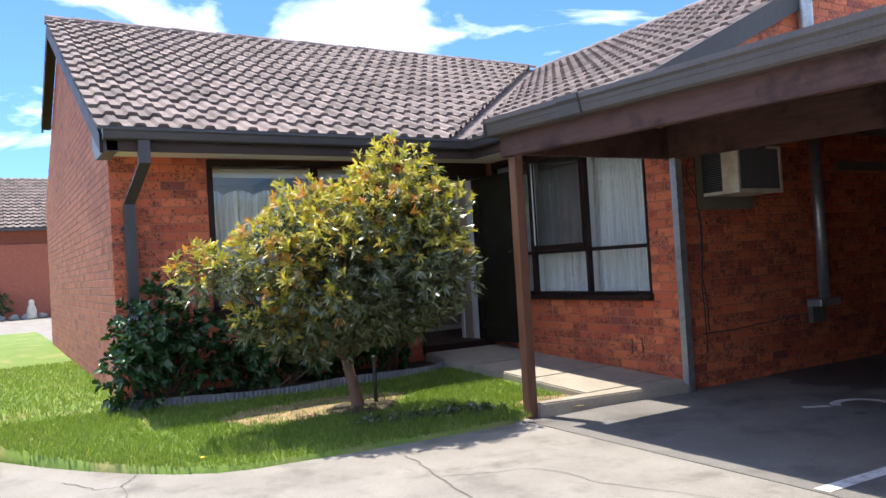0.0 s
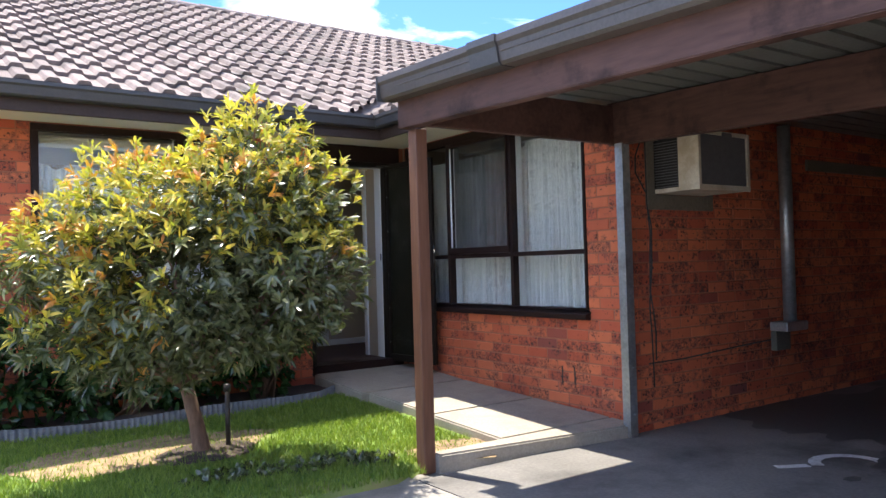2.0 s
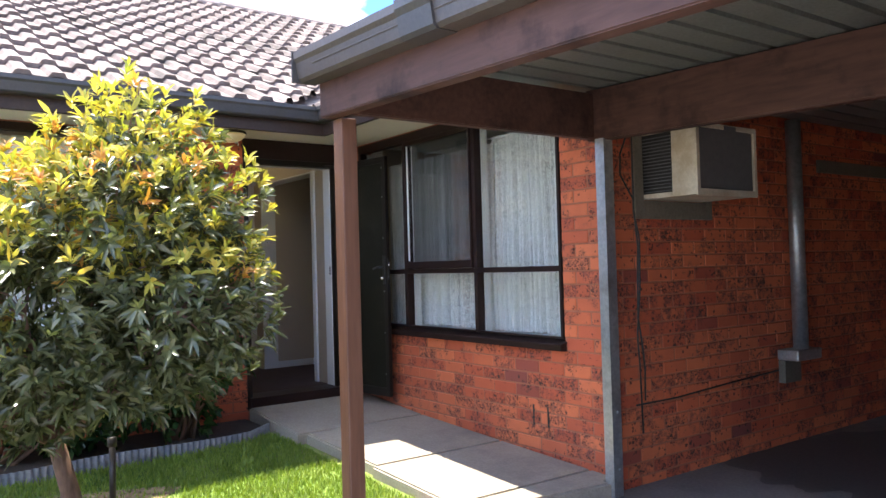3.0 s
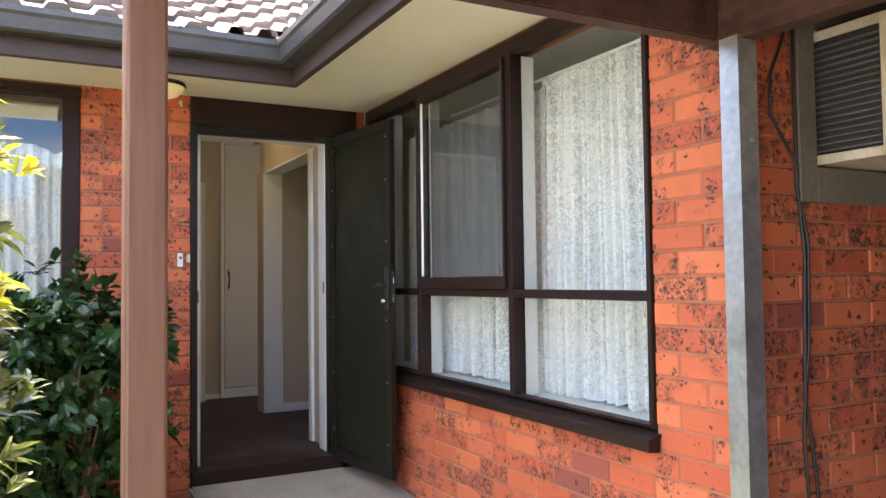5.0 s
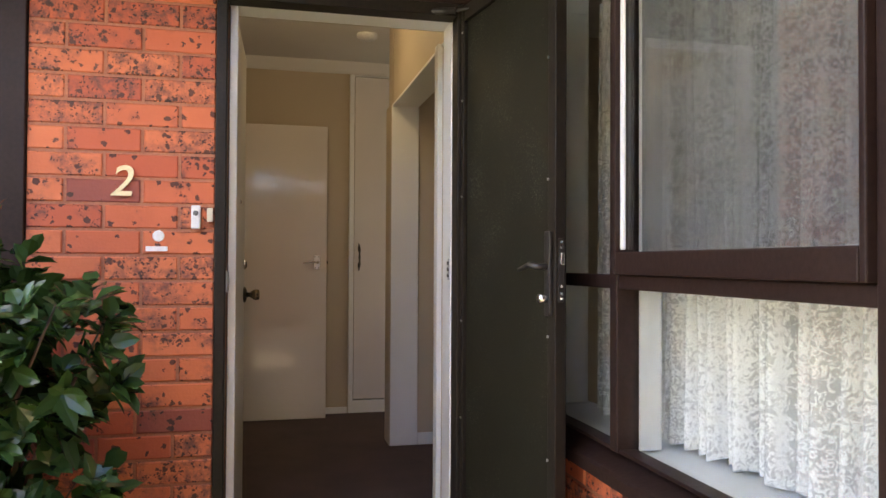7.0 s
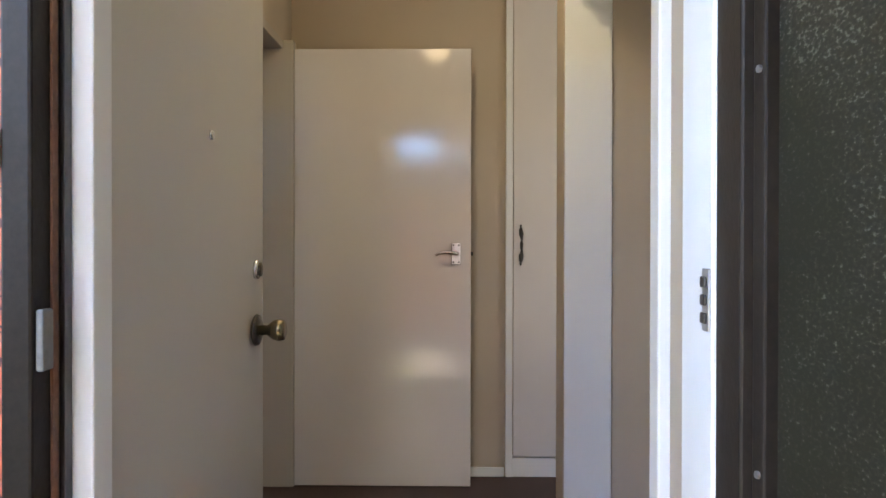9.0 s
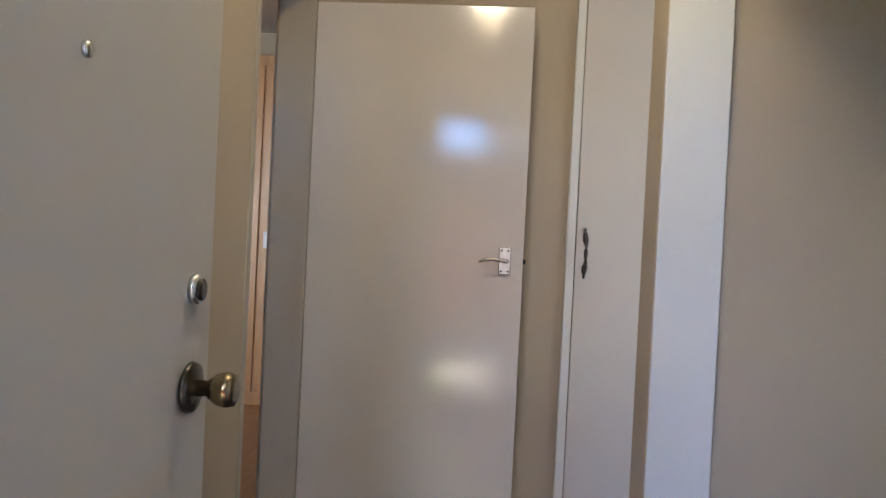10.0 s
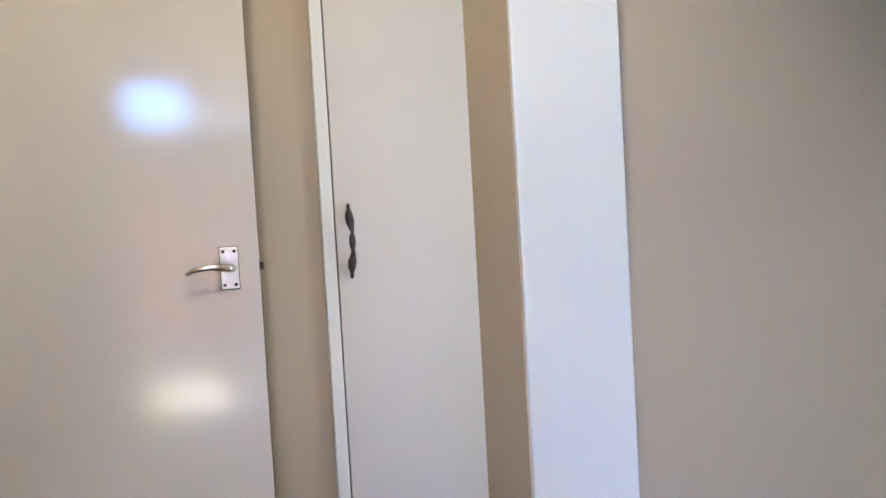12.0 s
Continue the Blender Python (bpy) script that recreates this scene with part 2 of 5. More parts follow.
CREAM = surf("aged_cream_enamel", (0.58, 0.52, 0.40), (0.66, 0.60, 0.47), 5, 0.45, 0.05, dirt=(0.45, 0.37, 0.25), dirt_scale=4)
GRILLE = surf("grey_grille", (0.10, 0.10, 0.10), (0.15, 0.15, 0.15), 30, 0.6, 0.4, 200)
BOARD = surf("painted_board", (0.13, 0.115, 0.085), (0.19, 0.17, 0.13), 5, 0.7, 0.2)
PAINTMARK = surf("road_paint", (0.60, 0.60, 0.58), (0.74, 0.74, 0.72), 14, 0.7, 0.2, dirt=(0.32, 0.31, 0.29), dirt_scale=8)
BARK = surf("grey_brown_bark", (0.12, 0.07, 0.045), (0.22, 0.13, 0.085), 10, 0.9, 0.9, 40, stretch=(1, 1, 0.3))
ZINCALUME = surf("corrugated_edging", (0.15, 0.155, 0.15), (0.23, 0.235, 0.23), 6, 0.55, 0.1, metal=0.3, dirt=(0.14, 0.125, 0.11), dirt_scale=3)
# near-black that paints the shade of recesses onto solid parts
CAVITY_SHADE = surf("cavity_shade", (0.03, 0.028, 0.026), (0.05, 0.046, 0.042), 6, 0.9, 0.1)
STONE = surf("garden_stone", (0.20, 0.19, 0.17), (0.36, 0.34, 0.31), 9, 0.9, 0.7)


def leaf_material(name, c1, c2, rough, clear=0.25):
    m, nt, b = shader(name)
    geo = nt.nodes.new("ShaderNodeNewGeometry")
    col = ramp(nt, geo.outputs["Random Per Island"], [(0.0, c1), (0.6, tuple((a + c) / 2 for a, c in zip(c1, c2))), (1.0, c2)])
    nt.links.new(col, b.inputs["Base Color"])
    b.inputs["Roughness"].default_value = rough
    tr = nt.nodes.new("ShaderNodeBsdfTranslucent")
    nt.links.new(mix(nt, 1.0, col, (1.3, 1.4, 0.7), 'MULTIPLY'), tr.inputs["Color"])
    ms = nt.nodes.new("ShaderNodeMixShader")
    ms.inputs["Fac"].default_value = clear
    nt.links.new(b.outputs[0], ms.inputs[1])
    nt.links.new(tr.outputs[0], ms.inputs[2])
    nt.links.new(ms.outputs[0], nt.nodes["Material Output"].inputs["Surface"])
    return m


LEAF = leaf_material("green_leaf", (0.068, 0.086, 0.036), (0.165, 0.18, 0.080), 0.27, 0.24)
LEAF_NEW = leaf_material("young_leaf", (0.29, 0.32, 0.058), (0.65, 0.49, 0.095), 0.38, 0.4)
LEAF_ORANGE = leaf_material("orange_leaf", (0.50, 0.30, 0.05), (0.52, 0.20, 0.06), 0.4, 0.35)
LEAF_DARK = leaf_material("camellia_leaf", (0.022, 0.060, 0.018), (0.055, 0.115, 0.035), 0.2, 0.12)
BLADE = leaf_material("grass_blade", (0.13, 0.21, 0.032), (0.31, 0.38, 0.085), 0.6, 0.4)
LEAF.node_tree.nodes["Principled BSDF"].inputs["Specular IOR Level"].default_value = 1.0


def glass_material():
    """Thin clear pane: see-through, with a mirror gloss that grows towards grazing."""
    m, nt, b = shader("window_glass")
    clear, gloss = nt.nodes.new("ShaderNodeBsdfTransparent"), nt.nodes.new("ShaderNodeBsdfGlossy")
    clear.inputs["Color"].default_value = (0.97, 0.985, 0.98, 1)
    gloss.inputs["Roughness"].default_value = 0.0
    lw = nt.nodes.new("ShaderNodeLayerWeight")
    lw.inputs["Blend"].default_value = 0.5
    fac = math_node(nt, 'ADD', math_node(nt, 'MULTIPLY', math_node(nt, 'POWER', lw.outputs["Facing"], 5.0), 0.96), 0.04)
    ms = nt.nodes.new("ShaderNodeMixShader")
    nt.links.new(fac, ms.inputs["Fac"])
    nt.links.new(clear.outputs[0], ms.inputs[1])
    nt.links.new(gloss.outputs[0], ms.inputs[2])
    nt.links.new(ms.outputs[0], nt.nodes["Material Output"].inputs["Surface"])
    return m


GLASS = glass_material()


def screen_material(name, colour, cover):
    """Woven wire or lace: a share of the light passes between the threads."""
    m, nt, b = shader(name)
    b.inputs["Base Color"].default_value, b.inputs["Roughness"].default_value = (*colour, 1), 0.6
    b.inputs["Specular IOR Level"].default_value = 0.15
    t = nt.nodes.new("ShaderNodeBsdfTransparent")
    ms = nt.nodes.new("ShaderNodeMixShader")
    nt.links.new(math_node(nt, 'MULTIPLY_ADD', noise_node(nt, 5, 3), 0.12), ms.inputs["Fac"])
    ms.inputs["Fac"].links[0].from_node.inputs[2].default_value = cover - 0.06
    nt.links.new(t.outputs[0], ms.inputs[1])
    nt.links.new(b.outputs[0], ms.inputs[2])
    nt.links.new(ms.outputs[0], nt.nodes["Material Output"].inputs["Surface"])
    return m


DARKFRAME = surf("dark_screen_frame", (0.012, 0.009, 0.007), (0.022, 0.017, 0.013), 5, 0.5, 0.15, 70)
MESH = screen_material("security_mesh", (0.020, 0.017, 0.011), 0.95)
nt = MESH.node_tree
weave = math_node(nt, 'ADD', math_node(nt, 'MULTIPLY', noise_node(nt, 150, 2, 0.5, (1, 1, 1.6)), 0.6), math_node(nt, 'MULTIPLY', noise_node(nt, 3.5, 4), 0.4))
nt.links.new(ramp(nt, weave, [(0.50, (0.017, 0.016, 0.010)), (0.60, (0.026, 0.024, 0.016)), (0.68, (0.085, 0.082, 0.066))]), nt.nodes["Principled BSDF"].inputs["Base Color"])
FLYSCREEN = screen_material("flyscreen", (0.05, 0.05, 0.05), 0.33)


def lace_material():
    m, nt, b = shader("lace")
    b.inputs["Base Color"].default_value, b.inputs["Roughness"].default_value = (0.90, 0.895, 0.865, 1), 0.9
    tr = nt.nodes.new("ShaderNodeBsdfTranslucent")
    tr.inputs["Color"].default_value = (0.8, 0.8, 0.78, 1)
    cloth = nt.nodes.new("ShaderNodeMixShader")
    cloth.inputs["Fac"].default_value = 0.08
    nt.links.new(b.outputs[0], cloth.inputs[1])
    nt.links.new(tr.outputs[0], cloth.inputs[2])
    clear = nt.nodes.new("ShaderNodeBsdfTransparent")
    geo = nt.nodes.new("ShaderNodeNewGeometry")
    flower = nt.nodes.new("ShaderNodeTexNoise")
    flower.inputs["Scale"].default_value, flower.inputs["Detail"].default_value, flower.inputs["Distortion"].default_value = 48, 1, 2.4
    nt.links.new(geo.outputs["Position"], flower.inputs["Vector"])
    band = noise_node(nt, 3.2, 3, 0.6, (7, 7, 0.12))
    motif = ramp(nt, math_node(nt, 'ADD', math_node(nt, 'MULTIPLY', flower.outputs["Fac"], 0.6), math_node(nt, 'MULTIPLY', band, 0.4)),
                 [(0.43, (0.52, 0.52, 0.52)), (0.51, (0.95, 0.95, 0.95))])
    cover = mix(nt, ramp(nt, band, [(0.40, (0.05, 0.05, 0.05)), (0.65, (0.4, 0.4, 0.4))]), motif, (0.97, 0.97, 0.97))
    ms = nt.nodes.new("ShaderNodeMixShader")
    nt.links.new(cover, ms.inputs["Fac"])
    nt.links.new(clear.outputs[0], ms.inputs[1])
    nt.links.new(cloth.outputs[0], ms.inputs[2])
    nt.links.new(ms.outputs[0], nt.nodes["Material Output"].inputs["Surface"])
    return m


LACE = lace_material()


def glow_material(name, colour, strength):
    m, nt, b = shader(name)
    b.inputs["Base Color"].default_value, b.inputs["Roughness"].default_value = (0.8, 0.74, 0.55, 1), 0.35
    b.inputs["Emission Color"].default_value, b.inputs["Emission Strength"].default_value = (*colour, 1), strength
    return m


PORCHGLASS = glow_material("amber_lamp_glass", (1.0, 0.75, 0.3), 0.035)
HALLGLASS = glow_material("lit_lamp_glass", (1.0, 0.86, 0.62), 2.0)

DOORPAINT.node_tree.nodes["Principled BSDF"].inputs["Specular IOR Level"].default_value = 0.7
for m in (BROWN, BEAM, FASCIA, DARKFRAME):
    m.node_tree.nodes["Principled BSDF"].inputs["Specular IOR Level"].default_value = 0.2

# ---- building helpers ----


def part(name, bm, material, parent=None, label="", smooth=False):
    """Links a bmesh as one mesh object, under a thing where one is given."""
    bmesh.ops.recalc_face_normals(bm, faces=bm.faces)
    me = bpy.data.meshes.new(name)
    bm.to_mesh(me)
    bm.free()
    me.materials.append(material)
    if smooth:
        for p in me.polygons:
            p.use_smooth = True
    ob = new(name, me)
    if parent:
        ob.parent = parent
        ob.matrix_parent_inverse = parent.matrix_world.inverted()
    if label:
        tagged(ob, label)
    return ob


def thing(name, at, label, category, group="", kind=""):
    """An empty at a thing's base, which its parts hang from."""
    ob = new(name)
    ob.empty_display_size = 0.1
    ob.location = at
    bpy.context.view_layer.update()
    return tagged(ob, label, category, group, kind)


def box(bm, a, b, bevel=0.0):
    lo, hi = [min(p, q) for p, q in zip(a, b)], [max(p, q) for p, q in zip(a, b)]
    c = [bm.verts.new((x, y, z)) for x in (lo[0], hi[0]) for y in (lo[1], hi[1]) for z in (lo[2], hi[2])]
    fs = [bm.faces.new([c[i] for i in f]) for f in ((0, 1, 3, 2), (4, 6, 7, 5), (0, 4, 5, 1), (2, 3, 7, 6), (0, 2, 6, 4), (1, 5, 7, 3))]
    if bevel:
        es = list({e for f in fs for e in f.edges})
        bmesh.ops.bevel(bm, geom=es, offset=bevel, segments=2, affect='EDGES', profile=0.5)
    return bm


def bx(a, b, bevel=0.0):
    return box(bmesh.new(), a, b, bevel)


def tube(bm, points, radii, sides=10, caps=True):
    """A round bar through points."""
    rings = []
    for i, p in enumerate(points):
        p = Vector(p)
        d = (Vector(points[min(i + 1, len(points) - 1)]) - Vector(points[max(i - 1, 0)])).normalized()
        a = d.cross(Vector((0, 0, 1)) if abs(d.z) < 0.9 else Vector((1, 0, 0))).normalized()
        c = d.cross(a)
        r = radii[i] if isinstance(radii, (list, tuple)) else radii
        rings.append([bm.verts.new(p + r * (math.cos(k * math.tau / sides) * a + math.sin(k * math.tau / sides) * c)) for k in range(sides)])
    for q, s in zip(rings, rings[1:]):
        for k in range(sides):
            bm.faces.new((q[k], q[(k + 1) % sides], s[(k + 1) % sides], s[k]))
    if caps:
        bm.faces.new(rings[0])
        bm.faces.new(rings[-1])
    return bm


def extrude_profile(bm, profile, place):
    """A bar with a closed profile of (a, b) between the two ends that place(end, a, b) gives."""
    r = [[bm.verts.new(place(e, a, b)) for a, b in profile] for e in (0, 1)]
    n = len(profile)
    for k in range(n):
        bm.faces.new((r[0][k], r[0][(k + 1) % n], r[1][(k + 1) % n], r[1][k]))
    bm.faces.new(r[0])
    bm.faces.new(r[1])
    return bm


def lathe(bm, profile, m, sides=20):
    """Turns (radius, height) round an axis; m places it."""
    rings = [[bm.verts.new(m @ Vector((r * math.cos(k * math.tau / sides), r * math.sin(k * math.tau / sides), h))) for k in range(sides)] for r, h in profile]
    for q, s in zip(rings, rings[1:]):
        for k in range(sides):
            bm.faces.new((q[k], q[(k + 1) % sides], s[(k + 1) % sides], s[k]))
    bm.faces.new(rings[0])
    bm.faces.new(rings[-1])
    return bm


def mesh_from(name, verts, faces, material):
    me = bpy.data.meshes.new(name)
    me.from_pydata(verts, [], faces)
    me.materials.append(material)
    me.update()
    return me


# ---- plan ----
WX = -4.468            # gable wall
EY = -3.05             # end wall of the front wing, in the carport
SOF = 2.52             # soffit height
FLOOR = 0.32
CEILING = 2.86
PITCH = 0.4855
EAVE_Z = 2.70


def roof_z(d):
    """Height of the tiles' bed at a distance inside the wall line."""
    return EAVE_Z + PITCH * (d + 0.62)


def front(u, d, z):
    return (u, -d, z)


def east(u, d, z):
    return (-d, -u, z)


def end(u, d, z):
    return (u, EY - d, z)


def west(u, d, z):
    return (WX - d, u, z)


def wall_core(name, at, length, z0, z1, holes, depth, material, label, u0=0.0):
    """A wall with openings through it, its face 6 mm behind the bricks."""
    us = sorted({u0, length, *[h[0] for h in holes], *[h[1] for h in holes]})
    zs = sorted({z0, z1, *[h[2] for h in holes], *[h[3] for h in holes]})
    bm = bmesh.new()
    for a, b in zip(us, us[1:]):
        run = None
        for c, d in zip(zs, zs[1:]):
            mu, mz = (a + b) / 2, (c + d) / 2
            solid = not any(h[0] < mu < h[1] and h[2] < mz < h[3] for h in holes)
            if solid:
                run = (run[0], d) if run else (c, d)
            if run and (not solid or d == zs[-1]):
                box(bm, at(a, -0.006, run[0]), at(b, -depth, run[1]))
                run = None
    return tagged(part(name, bm, material), label, "wall", kind="structure")


BRICK_MESHES = {}
H_BRICK, C_BRICK, L_BRICK = 0.076, 0.086, 0.24


def brick_shape(at, u0, u1, z0, z1, proud=0.0):
    e, o = 0.004, proud
    ring = [(u0, z0), (u1, z0), (u1, z1), (u0, z1)]
    inner = [(u0 + e, z0 + e), (u1 - e, z0 + e), (u1 - e, z1 - e), (u0 + e, z1 - e)]
    v = [at(u, -0.03, z) for u, z in ring] + [at(u, o - e, z) for u, z in ring] + [at(u, o, z) for u, z in inner]
    f = []
    for k in range(4):
        j = (k + 1) % 4
        f += [(k, j, 4 + j, 4 + k), (4 + k, 4 + j, 8 + j, 8 + k)]
    f.append((8, 9, 10, 11))
    return v, f


def lay_bricks(wall, at, spans, z0, courses, near, material, seed, rest_name="brickwork"):
    """Running bond. spans(z) gives the stretches of a course; near(u, z) picks the bricks that are objects of their own."""
    rnd = random.Random(seed)
    verts, faces, singles = [], [], 0
    for c in range(courses):
        z = z0 + c * C_BRICK
        for a, b in spans(z + H_BRICK / 2):
            u = a
            first = L_BRICK * (0.5 if c % 2 else 1.0)
            while u < b - 0.02:
                n = u + first - 0.01
                first = L_BRICK
                n = min(n, b)
                if b - n < 0.05:
                    n = b
                proud = rnd.choice((-0.002, -0.001, 0.0, 0.001))
                if singles < 300 and near(u, z):
                    key = (wall.name, round(n - u, 3), proud, material.name)
                    if key not in BRICK_MESHES:
                        v, f = brick_shape(lambda p, d, q: Vector(at(p, d, q)) - Vector(at(0, 0, 0)), 0, n - u, 0, H_BRICK, proud)
                        BRICK_MESHES[key] = mesh_from("brick", v, f, material)
                    ob = new("brick", BRICK_MESHES[key])
                    ob.location = at(u, 0, z)
                    ob.parent = wall
                    singles += 1
                else:
                    v, f = brick_shape(at, u, n, z, z + H_BRICK, proud)
                    k = len(verts)
                    verts += v
                    faces += [tuple(i + k for i in q) for q in f]
                u = n + 0.01
    if verts:
        ob = new(rest_name, mesh_from(rest_name, verts, faces, material))
        ob.parent = wall
        tagged(ob, kind="stuff")


# ---- ground ----
bm = bmesh.new()
R = 400
for q in (((-R, -R), (R, -R), (R, R), (-R, R)),):
    bm.faces.new([bm.verts.new((x, y, -0.02)) for x, y in q])
tagged(part("ground", bm, CONCRETE), "pale worn concrete driveway reaching away between the units", "ground", kind="structure")

bm = bx((-1.86, -7.8, -0.2), (6.6, EY + 0.02, 0.0))
tagged(part("carport_floor", bm, CONC_DARK), "stained grey concrete slab under the carport", "floor", kind="structure")
bm = bx((-14, -14, -0.2), (-1.868, -0.2, -0.002))
tagged(part("driveway", bm, CONCRETE), "cracked weathered pale concrete driveway", "driveway", kind="structure")


def lawn_edge(x):
    """Where the grass ends at the driveway and the step."""
    if x > -1.80:
        return -2.862
    if x < -5.5:
        return -1.8 + (x + 5.5) * -1.2
    return -3.03 + 0.13 * ((x + 2.0) / -1.25) ** 2 * 0.35 + (0.32 * max(0.0, (-4.1 - x) / 1.1) ** 1.6 * 3.0 if x < -4.1 else 0.0)


def lawn_z(x, y):
    return 0.03 + 0.10 * min(1.0, max(0.0, (y + 3.0) / 2.6)) + (0.05 if x < -4.47 else 0) * min(1.0, max(0.0, (y + 1.5) / 1.5))


bm = bmesh.new()
grid = {}
xs = [-12 + 0.25 * i for i in range(45)]
xs = [x for x in xs if x < -1.0] + [-1.0]
for i, x in enumerate(xs):
    y0 = lawn_edge(x)
    for j in range(13):
        y = y0 if j == 0 else y0 + 0.03 + (14.3 - y0 if x < WX else -0.08 - y0) * ((j - 1) / 11) ** 1.5
        grid[i, j] = bm.verts.new((x, y, -0.05 if j == 0 else lawn_z(x, y)))
for i in range(len(xs) - 1):
    for j in range(12):
        bm.faces.new((grid[i, j], grid[i + 1, j], grid[i + 1, j + 1], grid[i, j + 1]))
tagged(part("lawn", bm, TURF, smooth=True), "short green lawn with dry patches beside the house", "lawn", kind="structure")

# ---- path ----
path = thing("path", (-0.6, -1.6, 0), "pale concrete garden path sloping up to the door", "path", kind="structure")


def slab(outline):
    """A slab cast to an outline, rising towards the door, with worn top edges."""
    bm = bmesh.new()
    extrude_profile(bm, outline, lambda e, x, y: (x, y, (-0.1, 0.092 + 0.047 * (y - EY) + 0.032 * max(0.0, y + 1.0))[e]))
    bmesh.ops.recalc_face_normals(bm, faces=list(bm.faces))
    bmesh.ops.bevel(bm, geom=[e for e in bm.edges if e.verts[0].co.z > 0 and e.verts[1].co.z > 0], offset=0.012, segments=2, affect='EDGES')
    return part("slab", bm, PATHCON, path)


slab([(-1.645, -2.935), (-0.105, -3.105), (-0.105, -3.06), (-0.005, -3.052), (-0.005, -2.86), (-1.645, -2.85)])
for x0, y0, y1 in ((-1.08, -2.852, -2.0), (-1.05, -1.992, -1.0), (-1.12, -0.992, -0.07)):
    slab([(x0, y0), (-0.005, y0), (-0.005, y1), (x0, y1)])

# ---- front wall ----
DOOR_L, DOOR_R, PIER_L, WIN_L = -1.105, -0.06, -1.695, -3.53
WIN2_Z = 0.95
wall_front = wall_core("wall_front", front, -0.001, 0.0, 2.62, [(WIN_L, PIER_L, WIN2_Z, SOF), (DOOR_L, DOOR_R, 0.22, SOF)], 0.24, MORTAR,
                       "speckled orange clinker brick wall with door and window", u0=WX + 0.006)
wall_east = wall_core("wall_east", east, 3.03, 0.0, 2.62, [(0.05, 2.652, 0.87, SOF)], 0.23, MORTAR, "speckled orange clinker brick wall with a lace curtained window", u0=0.002)
wall_end = wall_core("wall_end", end, 6.6, 0.0, 2.75, [(0.34, 0.94, 1.83, 2.26)], 0.22, MORTAR, "shaded speckled brick wall inside the carport", u0=0.012)

# gables: polygons with depth


def gable(name, at, u0, u1, mid, material, label, depth):
    bm = bmesh.new()
    apex = roof_z(mid) - 0.12
    pts = [(u0, 0.0 if name == "wall_west" else 2.751), (u1, 0.0 if name == "wall_west" else 2.751), (u1, roof_z(u1 if u1 < mid else 2 * mid - u1) - 0.12), (mid, apex), (u0, roof_z(u0) - 0.12)]
    extrude_profile(bm, pts, lambda e, a, b: at(a, -0.006 - e * depth, b))
    return tagged(part(name, bm, material), label, "wall", kind="structure")


wall_west = gable("wall_west", west, 0.25, 9.2, 4.6, MORTAR_PALE, "sunlit red brick gable end wall beside the lawn", 0.2)
gable_end = gable("wall_gable", end, 0.3, 8.4, 4.36, MORTAR, "brick gable above the carport roof", 0.2)
tagged(part("wall_back", bx((WX + 0.3, 9.0, 0), (10, 9.2, 2.6)), BRICK_DULL), "plain brick back wall", "wall", kind="structure")
tagged(part("wall_far_side", bx((9.0, EY + 0.3, 0), (9.2, 9.0, 2.6)), BRICK_DULL), "plain brick far side wall", "wall", kind="structure")

# ---- soffits, fascia, gutters ----
tagged(part("soffit", bx((WX - 0.06, -0.66, SOF + 0.012), (0.0, -0.0, SOF + 0.03)), SOFFIT), "cream painted eaves lining", "soffit", kind="structure")
tagged(part("soffit", bx((-0.66, EY, SOF + 0.012), (-0.0, -0.662, SOF + 0.03)), SOFFIT), "cream painted eaves lining", "soffit", kind="structure")
tagged(part("fascia", bx((WX - 0.10, -0.70, 2.475), (-0.665, -0.662, 2.64), 0.004), FASCIA), "brown painted eaves board", "fascia", kind="structure")
tagged(part("fascia", bx((-0.70, EY - 0.02, 2.475), (-0.663, -0.703, 2.64), 0.004), FASCIA), "brown painted eaves board", "fascia", kind="structure")
tagged(part("trim", bx((WX, -0.66, 2.49), (-0.70, -0.64, SOF + 0.011)), SOFFIT), "cream bead under the eaves", "trim", kind="structure")

QUAD = [(0.0, 0.0), (0.075, 0.0), (0.09, 0.012), (0.10, 0.07), (0.112, 0.085), (0.112, 0.112), (0.098, 0.112), (0.096, 0.09), (0.085, 0.078), (0.072, 0.02), (0.01, 0.018), (0.01, 0.118), (0.0, 0.118)]


def eaves_gutter(place, at, clips):
    g = thing("gutter", at, "dark grey quad gutter along the eaves", "gutter")
    part("trough", extrude_profile(bmesh.new(), QUAD, place), GUTTER, g)
    for a, b in clips:
        part("clip", bx(a, b, 0.002), GUTTER, g)
    return g


g1 = eaves_gutter(lambda e, a, b: (WX - 0.13 if not e else -0.703 - a, -0.702 - a, 2.565 + b), (-2.5, -0.70, 2.56), [((x, -0.818, 2.672), (x + 0.02, -0.70, 2.68)) for x in (-4.0, -3.1, -2.2, -1.3)])
part("stop_end", bx((WX - 0.134, -0.816, 2.562), (WX - 0.1305, -0.70, 2.683)), GUTTER, g1)
eaves_gutter(lambda e, a, b: (-0.702 - a, -0.703 - a if not e else EY - 0.05, 2.565 + b), (-0.70, -1.8, 2.56), [((-0.818, y, 2.672), (-0.70, y + 0.02, 2.68)) for y in (-1.5, -2.3)])

